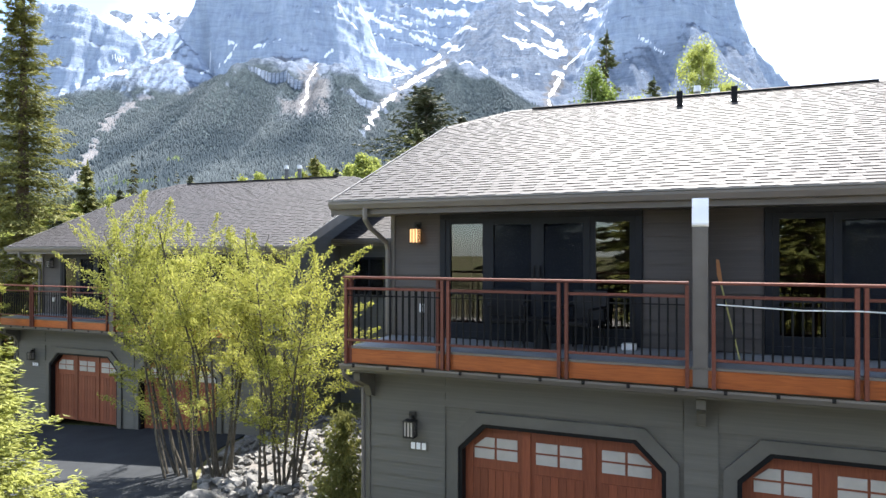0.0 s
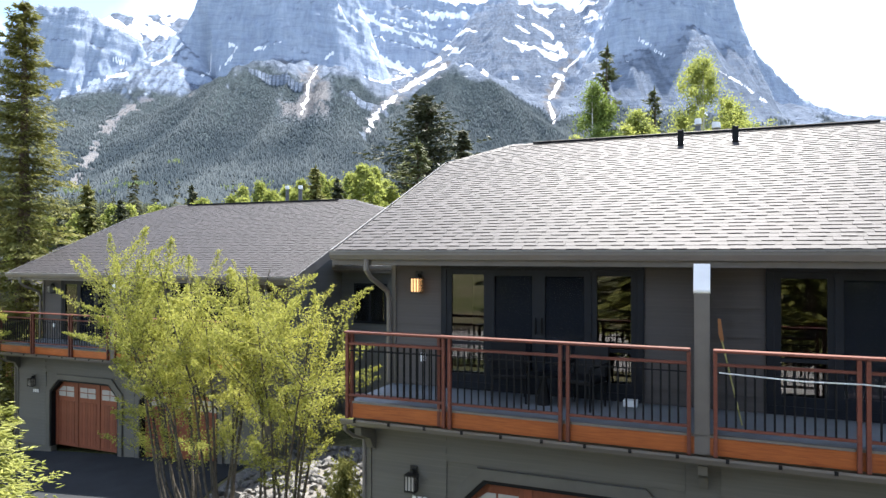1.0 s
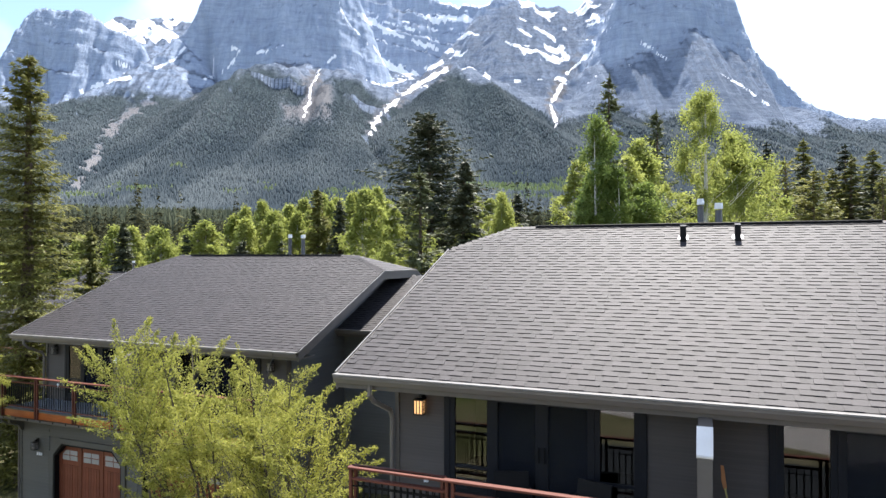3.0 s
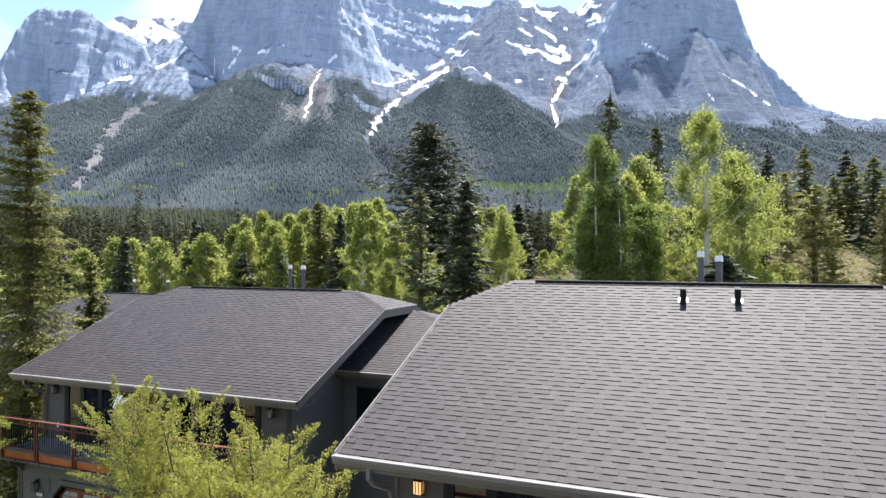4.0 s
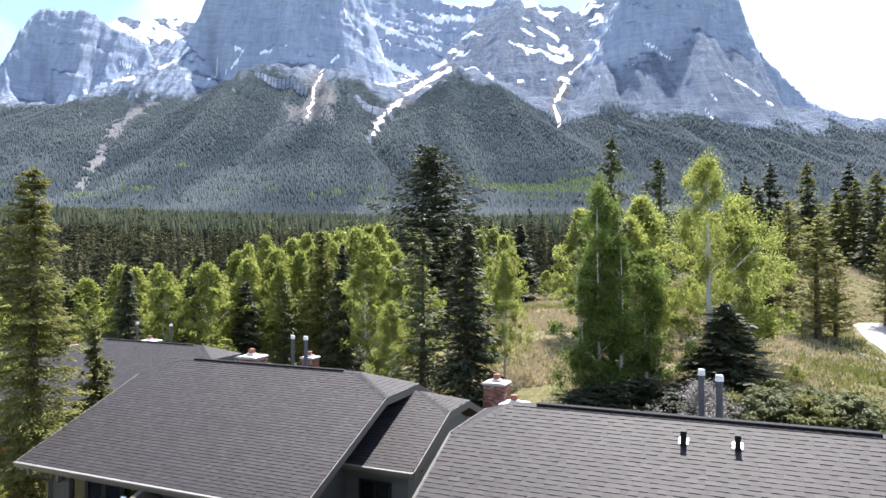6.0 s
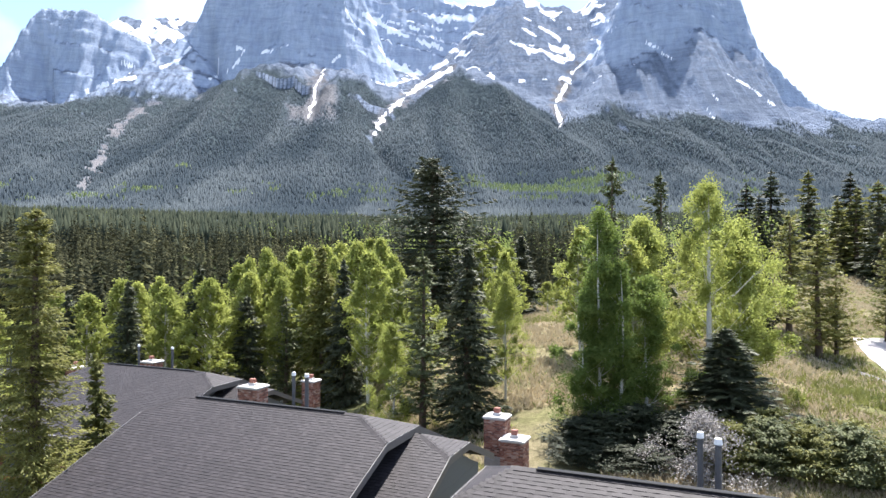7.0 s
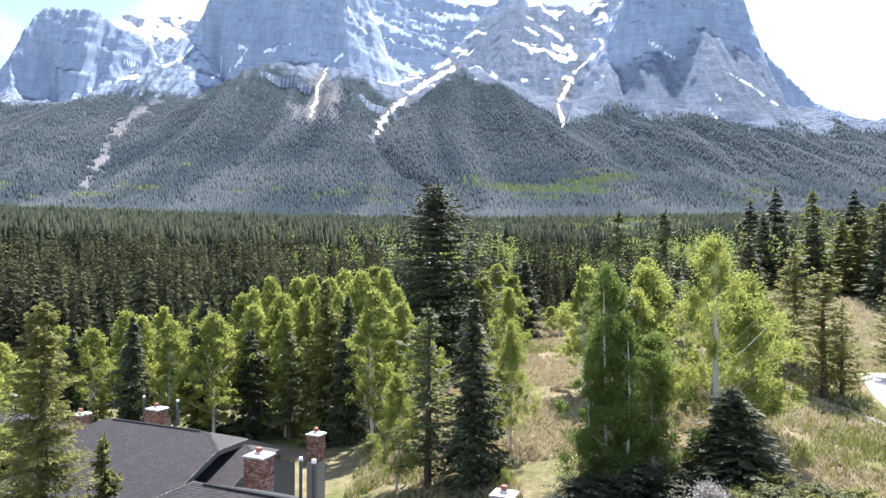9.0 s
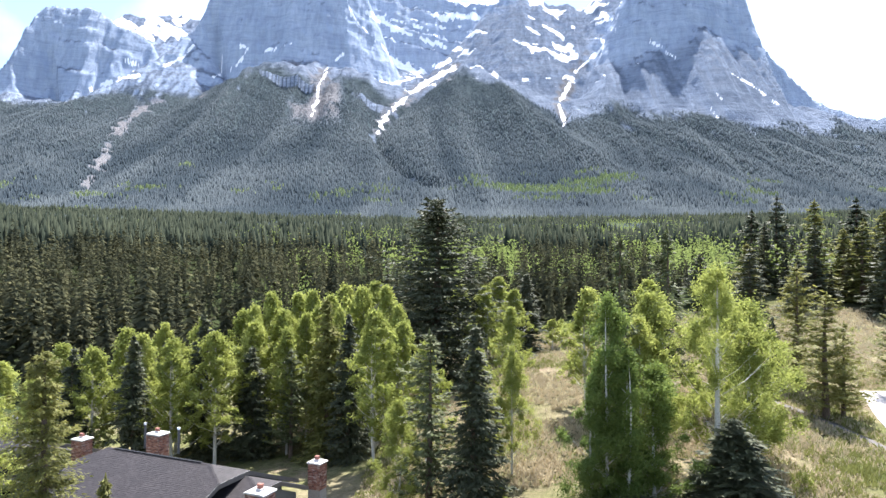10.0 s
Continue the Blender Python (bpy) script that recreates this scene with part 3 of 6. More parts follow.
c = m.mix(c, m.ramp(m.noise(2.6, 5, 0.7), (0.36, (0.66, 0.66, 0.62)), (0.62, (1.14, 1.12, 1.1))), 0.8, "MULTIPLY")
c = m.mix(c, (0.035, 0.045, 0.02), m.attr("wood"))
c = m.mix(c, m.ramp(g3, (0.35, (0.55, 0.55, 0.55)), (0.65, (1.2, 1.2, 1.2))), 0.6, "MULTIPLY")
M["ground"] = m.color(c).bump(m.math("ADD", g3, g2), 0.8, 0.08).m


def forest_area(x, y):
    """Where the far dark wood stands."""
    r = np.hypot(x, y)
    t = x / np.maximum(y, 1)
    edge = 128 - 20 * ramp01(-t, 0.3, 0.6) - 8 * ramp01(t, -0.2, 0.05) + 12 * ramp01(t, 0.3, 0.45)
    return ramp01(r - edge, -8, 8)


def build_ground():
    n = 270
    s = np.linspace(-1, 1, n)
    gx = 30 * s + 5200 * s ** 5
    gy = 20 + 55 * s + 5200 * s ** 5
    X, Y = np.meshgrid(gx, gy)
    D = np.hypot(X, Y)
    Z = np.where(D > 720, np.minimum(valley_z(X, Y), 35) - 45 * ramp01(D, 720, 1000), ground_z(X, Y))
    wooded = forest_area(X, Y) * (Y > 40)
    idx = np.arange(n * n).reshape(n, n)
    faces = np.stack([idx[:-1, :-1], idx[:-1, 1:], idx[1:, 1:], idx[1:, :-1]], -1).reshape(-1, 4)
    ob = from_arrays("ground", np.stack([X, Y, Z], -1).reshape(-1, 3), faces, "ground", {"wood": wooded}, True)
    tagged(ob, "dry grass meadow and lawn sloping behind the houses", "ground", kind="structure")


build_ground()
MT = build_mountain()

# ---- houses ----
SLOPE = 0.41
FRONT = dict(up=1.5, low=0.6)
PARTY = 4.93


def grid_shingles(x0, x1, run, rng, left=None, right=None, expo=0.145):
    """Slabs of a shingled slope that starts at y 0 and rises: lists of (x0, x1, y, lift, thickness)."""
    out = []
    k = math.sqrt(1 + SLOPE ** 2)
    rows = int(run * k / expo)
    for i in range(rows):
        y = i * expo / k
        lo, hi = (left(y) if left else x0), (right(y) if right else x1)
        x = lo - rng.random() * 0.5
        raised = i % 2
        while x < hi:
            w = rng.choice((0.18, 0.22, 0.26, 0.3)) if raised else rng.choice((0.12, 0.16, 0.2))
            a, b = max(x, lo), min(x + w, hi)
            if b - a > 0.04:
                out.append((a, b, y, 0.008 if raised else 0.0, expo))
            raised = 1 - raised
            x += w + 0.001
    return out


def slab_mesh(w, expo=0.145, t=0.007):
    """One shingle: a thin wedge, its lower edge thick."""
    k = math.sqrt(1 + SLOPE ** 2)
    cy, sz = 1 / k, SLOPE / k
    L = expo * 1.25
    v = [(0, 0, 0.004), (w, 0, 0.004), (w, L * cy, L * sz), (0, L * cy, L * sz),
         (0, -t * sz, t * cy + 0.005), (w, -t * sz, t * cy + 0.005), (w, L * cy, L * sz + 0.002), (0, L * cy, L * sz + 0.002)]
    f = [(4, 5, 6, 7), (0, 1, 5, 4), (1, 2, 6, 5), (3, 0, 4, 7)]
    return v, f


def joined_shingles(slabs, origin, parent, name="shingles"):
    ox, oy, oz = origin
    V, F = [], []
    for a, b, y, lift, e in slabs:
        v, f = slab_mesh(b - a, e, 0.003 + lift)
        n = len(V)
        V += [(ox + a + p[0], oy + y + p[1], oz + SLOPE * y + p[2]) for p in v]
        F += [tuple(n + i for i in q) for q in f]
    ob = from_arrays(name, V, F, "shingle_joined")
    ob.parent = parent
    ob["kind"] = "stuff"
    return ob


def cap_run(bm, p, q, w=0.15, step=0.2, seed=0):
    """Overlapping cap shingles along a ridge or hip."""
    p, q = Vector(p), Vector(q)
    d = (q - p)
    n = max(1, int(d.length / step))
    d.normalize()
    side = d.cross(Vector((0, 0, 1))).normalized()
    up = side.cross(d)
    for i in range(n):
        s = p + d * (i * step)
        e = s + d * step * 1.15
        for sg in (-1, 1):
            a, b = s + up * 0.03, e + up * 0.018
            c0, c1 = s + side * w * sg - up * 0.035, e + side * w * sg - up * 0.047
            vs = [bm.verts.new(x) for x in (a, b, c1, c0)]
            bm.faces.new(vs if sg > 0 else vs[::-1])
    return bm


def roof(house, x0, x1, y_eave, z_eave, run, seed, pieces=0, clip=(1.2, 1.35, 1.9), right_clip=True, left_clip=True):
    """A pitched roof whose gables are clipped by small hips. Returns the ridge height."""
    rng = random.Random(seed)
    yr, zr = y_eave + run, z_eave + SLOPE * run
    hx, hy, hr = clip
    lx, rx_ = (hx if left_clip else 0), (hr if right_clip else 0)
    ky, kz = yr - hy, zr - SLOPE * hy
    yb = y_eave + 2 * run
    top = [Vector(p) for p in (
        (x0, y_eave, z_eave), (x1, y_eave, z_eave), (x1, ky, kz), (x1 - rx_, yr, zr), (x0 + lx, yr, zr), (x0, ky, kz),
        (x0, yb, z_eave), (x1, yb, z_eave), (x1, yr + hy, kz), (x0, yr + hy, kz))]
    if not left_clip:
        top[5] = Vector((x0, yr, zr)); top[9] = Vector((x0, yr, zr))
    bm = bmesh.new()
    up = [bm.verts.new(p - Vector((0, 0, 0.01))) for p in top]
    dn = [bm.verts.new(p - Vector((0, 0, 0.16))) for p in top]
    loops = [(0, 1, 2, 3, 4, 5), (7, 6, 9, 4, 3, 8)]
    if right_clip:
        loops.append((2, 8, 3))
    if left_clip:
        loops.append((9, 5, 4))
    for lp in loops:
        lp = list(dict.fromkeys(lp))
        try:
            bm.faces.new([up[i] for i in lp])
            bm.faces.new([dn[i] for i in lp][::-1])
        except ValueError:
            pass
    rim = [0, 1, 2, 8, 7, 6, 9, 5]
    for i in range(len(rim)):
        a, b = rim[i - 1], rim[i]
        bm.faces.new((up[a], dn[a], dn[b], up[b]))
    deck_ob = part("roof", bm, "roof_under", house, "low-pitched roof of weathered grey-brown asphalt shingles")

    def lf(y):
        return x0 if y < run - hy or not left_clip else x0 + hx * (y - (run - hy)) / hy

    def rt(y):
        return x1 if y < run - hy or not right_clip else x1 - hr * (y - (run - hy)) / hy
    slabs = grid_shingles(x0, x1, run, rng, lf, rt)
    if pieces:
        near = [s for s in slabs if s[2] < 1.9 and s[0] < 4.6][:pieces]
        chosen = set(near)
        lib = {}
        for s in near:
            key = (round(s[1] - s[0], 2), s[3])
            if key not in lib:
                v, f = slab_mesh(key[0], s[4], 0.003 + s[3])
                me = bpy.data.meshes.new("shingle")
                me.from_pydata(v, [], f)
                me.materials.append(M["shingle"])
                lib[key] = me
            share("shingle", lib[key], deck_ob, Matrix.Translation((s[0], y_eave + s[2], z_eave + SLOPE * s[2])))
        slabs = [s for s in slabs if s not in chosen]
    joined_shingles(slabs, (0, y_eave, z_eave), deck_ob)
    # small hips and the back slope
    for clipped, xa, sg, hw in ((left_clip, x0, 1, hx), (right_clip, x1, -1, hr)):
        if not clipped:
            continue
        V, F = [], []
        rows = 10
        for i in range(rows):
            f0, f1 = i / rows, min(1, (i + 1.2) / rows)
            for (ua, ub) in [(j / 6, (j + 1) / 6) for j in range(6)]:
                w0, w1 = hy * (1 - f0), hy * (1 - f1)
                n = len(V)
                for f, w, u, lift in ((f0, w0, ua, 0.016), (f0, w0, ub, 0.016), (f1, w1, ub, 0.006), (f1, w1, ua, 0.006), (f0, w0, ua, 0), (f0, w0, ub, 0)):
                    V.append((xa + sg * hw * f, yr - w + 2 * w * u, kz + (zr - kz) * f + lift))
                q = ((n, n + 1, n + 2, n + 3), (n + 4, n + 5, n + 1, n))
                F += q if sg < 0 else [t[::-1] for t in q]
        h = from_arrays("hip_shingles", V, F, "shingle_joined")
        h.parent = deck_ob
        h["kind"] = "stuff"
    runs = [(top[4], top[3])] + ([(top[5], top[4]), (top[9], top[4])] if left_clip else []) + ([(top[2], top[3]), (top[8], top[3])] if right_clip else [])
    for p, q in runs:
        n = max(1, int((q - p).length / 0.2))
        if pieces:
            one = bmesh.new()
            cap_run(one, p, p + (q - p).normalized() * 0.21)
            me = part("ridge_cap", one, "shingle", deck_ob).data
            for i in range(1, n):
                share("ridge_cap", me, deck_ob, Matrix.Translation((q - p).normalized() * (0.2 * i)))
        else:
            tagged(part("ridge_cap", cap_run(bmesh.new(), p, q), "shingle_joined", deck_ob), kind="stuff")
    bm = boxed(x0 + lx + 0.55, x1 - rx_ - 0.55, yr - 0.1, yr + 0.1, zr + 0.0, zr + 0.045, bevel=0.012)
    part("ridge_vent", bm, "black", deck_ob, "low black ridge vent strip")
    # rake boards along the sloping edges, a fascia and a gutter along the eave
    for xa in (x0, x1):
        if (xa == x0 and not left_clip) or (xa == x1 and not right_clip):
            continue
        bm = bmesh.new()
        out = [(y_eave, z_eave), (ky, kz), (yr + hy, kz), (yb, z_eave)]
        lowr = [(y, z - 0.26) for y, z in out[::-1]]
        prism(bm, out + lowr, "x", xa - 0.02, xa + 0.02)
        bmesh.ops.translate(bm, verts=bm.verts, vec=(0.021 if xa == x1 else -0.021, 0, -0.01))
        part("rake_board", bm, "trim", deck_ob)
    for xa in (x0 - 0.045, x1 + 0.045):
        if (xa < x0 and not left_clip) or (xa > x1 and not right_clip):
            continue
        bm = bmesh.new()
        prism(bm, [(y_eave, z_eave + 0.0), (ky, kz), (yr + hy, kz), (yr + hy, kz + 0.022), (ky, kz + 0.022), (y_eave, z_eave + 0.022)], "x", xa - 0.012, xa + 0.012)
        part("drip_edge", bm, "drip", deck_ob, "pale metal drip edge")
    part("drip_edge", boxed(x0 - 0.03, x1 + 0.03, y_eave - 0.135, y_eave + 0.01, z_eave - 0.028, z_eave - 0.004), "drip", deck_ob, "pale metal drip edge")
    part("fascia", boxed(x0, x1, y_eave + 0.0, y_eave + 0.03, z_eave - 0.24, z_eave - 0.02), "trim", deck_ob)
    bm = bmesh.new()
    prism(bm, [(y_eave - 0.003, z_eave - 0.16), (y_eave - 0.09, z_eave - 0.15), (y_eave - 0.125, z_eave - 0.075), (y_eave - 0.125, z_eave - 0.035), (y_eave - 0.1, z_eave - 0.035), (y_eave - 0.09, z_eave - 0.1), (y_eave - 0.003, z_eave - 0.1)], "x", x0 - 0.02, x1 + 0.02)
    part("gutter", bm, "gutter", deck_ob, "taupe metal rain gutter")
    part("soffit", boxed(x0 + 0.02, x1 - 0.02, y_eave + 0.035, y_eave + 0.9, z_eave - 0.23, z_eave - 0.2), "trim", deck_ob)
    return zr


def plank_run(parent, x0, x1, z0, z1, y, mat, axis="y", step=0.205, cut=None):
    """Lap siding: each course one plank. cut(z) may narrow a course."""
    lib = {}
    z = z0
    while z < z1 - 0.03:
        h = min(step, z1 - z)
        a, b = (x0, x1) if cut is None else cut(z + h / 2)
        if b - a > 0.05:
            key = (round(b - a, 2), round(h, 3))
            if key not in lib:
                bm = bmesh.new()
                prism(bm, [(0, 0), (-0.034, 0), (-0.009, h + 0.012), (0, h + 0.012)], "x", 0, key[0])
                me = bpy.data.meshes.new("plank")
                bm.to_mesh(me)
                bm.free()
                me.materials.append(M[mat])
                lib[key] = me
            m = Matrix.Translation((a, y, z)) if axis == "y" else Matrix.Translation((y, a, z)) @ Matrix.Rotation(math.pi / 2, 4, "Z")
            share("plank", lib[key], parent, m)
        z += step


def patio_window(house, x0, x1, z0, z1, y):
    """A black-framed set of two fixed panes and two doors."""
    win = new("patio_window")
    win.parent = house
    win.matrix_basis = Matrix.Translation((x0, y, z0))
    win["label"] = "black-framed glazed balcony doors with fixed side panes"
    w, h = x1 - x0, z1 - z0
    s = w / 3.23
    for nm, b in (("head", (0, w, -0.05, 0.12, h - 0.13, h)), ("sill", (0, w, -0.05, 0.12, 0, 0.12)), ("jamb", (0, 0.1, -0.045, 0.12, 0.12, h - 0.13)), ("jamb", (w - 0.1, w, -0.045, 0.12, 0.12, h - 0.13))):
        part(nm, boxed(*b, bevel=0.006), "frame_dark", win)
    for i, (a, b) in enumerate(((0.1, 0.83), (0.83, 1.65), (1.65, 2.46), (2.46, 3.13))):
        a, b = a * s, b * s
        proud = 0.02 if i in (1, 2) else 0.0
        fw = 0.085 if i in (0, 3) else 0.1
        bm = bmesh.new()
        box(bm, a, a + fw, -0.03 - proud, 0.04, 0.12, h - 0.13)
        box(bm, b - fw, b, -0.03 - proud, 0.04, 0.12, h - 0.13)
        box(bm, a + fw, b - fw, -0.03 - proud, 0.04, h - 0.13 - fw, h - 0.13)
        box(bm, a + fw, b - fw, -0.03 - proud, 0.04, 0.12, 0.12 + fw * 1.6)
        if i in (0, 3):
            box(bm, a + fw, b - fw, -0.025, 0.03, 0.72, 0.77)
        sash = part("sash", bm, "frame_dark", win)
        pane = part("pane", boxed(a + fw, b - fw, 0.0, 0.006, 0.12 + fw, h - 0.13 - fw), "glass", sash)
        pane.visible_shadow = False
        if i in (1, 2):
            bm = boxed((b - 0.06) if i == 1 else (a + 0.035), (b - 0.035) if i == 1 else (a + 0.06), -0.085, -0.05, 0.95, 1.2, bevel=0.006)
            part("door_handle", bm, "black", sash)
            part("insect_screen", boxed(a + fw, b - fw, -0.02, -0.016, 0.12 + fw * 1.6, h - 0.13 - fw), "screen", sash, "dark blue-grey insect screen")
    return win


def garage_door(house, x0, x1, y, z1=2.13, sunk=0.16):
    """A stained timber garage door with clipped upper corners and a row of frosted lights."""
    d = new("garage_door")
    d.parent = house
    d["label"] = "red-brown stained timber garage door with frosted lights"
    d.matrix_basis = Matrix.Translation((x0, y + sunk, 0))
    w = x1 - x0
    part("panel", boxed(0, w, 0.0, 0.04, 0.02, z1), "door_wood", d)
    n = 24
    me = None
    for i in range(n):
        a, b = w * i / n, w * (i + 1) / n
        k = i % 8
        if k in (0, 7):
            continue
        if me is None:
            bm = boxed(0.003, w / n - 0.003, -0.014, 0.0, 0.12, 1.45, bevel=0.003)
            ob = part("plank", bm, "door_wood", d)
            me = ob.data
            ob.matrix_basis = Matrix.Translation((a, 0, 0))
        else:
            share("plank", me, d, Matrix.Translation((a, 0, 0)))
    for xa in (0, w / 3 - 0.06, 2 * w / 3 - 0.06, w - 0.12):
        part("stile", boxed(xa, xa + 0.12, -0.022, 0, 0.02, z1), "door_wood", d)
    for i in range(3):
        a, b = w * i / 3 + 0.14, w * (i + 1) / 3 - 0.14
        mid = (a + b) / 2
        for (p, q) in ((a, mid - 0.018), (mid + 0.018, b)):
            for (z, zz) in ((1.6, 1.745), (1.775, 1.915)):
                bm = bmesh.new()
                pts = [(p, z), (q, z), (q, zz), (p, zz)]
                if zz > 1.9 and i == 0 and p == a:
                    pts = [(p, z), (q, z), (q, zz), (q - 0.14, zz)]
                if zz > 1.9 and i == 2 and q == b:
                    pts = [(p, z), (q, z), (p + 0.14, zz), (p, zz)]
                prism(bm, pts, "y", -0.016, -0.004)
                part("light", bm, "frost", d, "frosted white glass light")
    return d


def chamfered_frame(house, x0, x1, z1, y, cut=0.36):
    """Dark jamb and wide painted surround of a garage opening."""
    def outline(g, zt):
        c = cut + g * 0.35
        return [(x0 - g, 0), (x0 - g, zt + g - c), (x0 - g + c, zt + g), (x1 + g - c, zt + g), (x1 + g, zt + g - c), (x1 + g, 0)]
    for nm, gi, go, ya, yb, mat in (("jamb", 0.0, 0.06, y - 0.02, y + 0.2, "black"), ("surround", 0.06, 0.22, y - 0.045, y + 0.01, "trim_green")):
        a, b = outline(gi, z1), outline(go, z1)
        bm = bmesh.new()
        for i in range(5):
            vs = [a[i], a[i + 1], b[i + 1], b[i]]
            lo = [bm.verts.new((p[0], ya, p[1])) for p in vs]
            hi = [bm.verts.new((p[0], yb, p[1])) for p in vs]
            bm.faces.new(lo), bm.faces.new(hi[::-1])
            for k in range(4):
                bm.faces.new((lo[k - 1], hi[k - 1], hi[k], lo[k]))
        bmesh.ops.remove_doubles(bm, verts=bm.verts, dist=0.0005)
        bmesh.ops.recalc_face_normals(bm, faces=bm.faces)
        part(nm, bm, mat, house)


def railing(house, x0, x1, y, posts, side=None):
    """Stained balcony railing with black balusters; one thing per balcony front or side."""
    rail = new("railing")
    rail.parent = house
    rail["label"] = "red-stained timber balcony railing with black metal balusters"
    if side:
        rail.matrix_basis = Matrix.Translation((side, y, 0)) @ Matrix.Rotation(math.pi / 2, 4, "Z")
        oy = 0
    else:
        rail.matrix_basis = Matrix.Translation((0, y, 0))
        oy = 0
    part("top_rail", boxed(x0, x1, oy - 0.05, oy + 0.075, 4.295, 4.33, bevel=0.006), "rail_red", rail)
    me = None
    for p in posts:
        z0 = 3.03
        if me is None:
            ob = part("post", boxed(-0.023, 0.023, -0.03, 0.03, z0, 4.288, bevel=0.004), "rail_red", rail)
            me = ob.data
            ob.matrix_basis = Matrix.Translation((p, oy, 0))
        else:
            share("post", me, rail, Matrix.Translation((p, oy, 0)))
    bal = None
    for a, b in zip(posts, posts[1:]):
        if b - a < 0.4:
            continue
        part("middle_rail", boxed(a + 0.024, b - 0.024, oy - 0.018, oy + 0.022, 4.13, 4.168, bevel=0.004), "rail_red", rail)
        part("bottom_rail", boxed(a + 0.024, b - 0.024, oy - 0.018, oy + 0.022, 3.365, 3.4, bevel=0.004), "rail_red", rail)
        part("picket_bar", boxed(a + 0.024, b - 0.024, oy - 0.006, oy + 0.006, 4.035, 4.052), "black", rail)
        n = int((b - a - 0.1) / 0.102)
        for i in range(n):
            x = a + 0.07 + (b - a - 0.14) * (i + 0.5) / n
            if bal is None:
                bm = tube(bmesh.new(), [(0, 0, 3.4), (0, 0, 4.13)], 0.012, 0.012, 6)
                ob = part("baluster", bm, "black", rail)
                bal = ob.data
                ob.matrix_basis = Matrix.Translation((x, oy, 0))
            else:
                share("baluster", bal, rail, Matrix.Translation((x, oy, 0)))
    return rail


def sconce(house, x, y, z, lit):
    s = new("wall_lamp")
    s.parent = house
    s["label"] = "lit black lantern wall lamp" if lit else "unlit black lantern wall lamp"
    s.matrix_basis = Matrix.Translation((x, y, z))
    part("backplate", boxed(-0.06, 0.06, -0.02, 0.0, -0.02, 0.19, bevel=0.004), "lamp_iron", s)
    part("arm", boxed(-0.02, 0.02, -0.1, -0.02, 0.1, 0.15), "lamp_iron", s)
    g = part("lantern_glass", boxed(-0.07, 0.07, -0.17, -0.035, -0.15, 0.07, bevel=0.004), "lamp_lit" if lit else "frost", s)
    bm = bmesh.new()
    for i in (-0.078, -0.028, 0.028, 0.078):
        for yy in (-0.178, -0.028):
            box(bm, i - 0.006, i + 0.006, yy - 0.006, yy + 0.006, -0.17, 0.08)
    for yy in (-0.13, -0.08):
        for i in (-0.078, 0.078):
            box(bm, i - 0.006, i + 0.006, yy - 0.006, yy + 0.006, -0.17, 0.08)
    box(bm, -0.09, 0.09, -0.19, -0.02, 0.07, 0.085)
    box(bm, -0.085, 0.085, -0.185, -0.022, -0.175, -0.16)
    part("cage", bm, "lamp_iron", s)


def house_number(house, x, y, z):
    n = new("number_plate")
    n.parent = house
    n["label"] = "small dark plate with three white bars"
    n.matrix_basis = Matrix.Translation((x, y, z))
    part("plate", boxed(-0.15, 0.15, -0.012, 0, -0.07, 0.07, bevel=0.003), "trim_green", n)
    for i in (-0.09, 0.0, 0.09):
        part("bar", boxed(i - 0.032, i + 0.032, -0.02, -0.012, -0.05, 0.05), "white", n)


def downspout(house, pts, r=0.042, mat="gutter"):
    bm = bmesh.new()
    tube(bm, pts, r, r, 8)
    part("downspout", bm, mat, house, "taupe metal downspout")


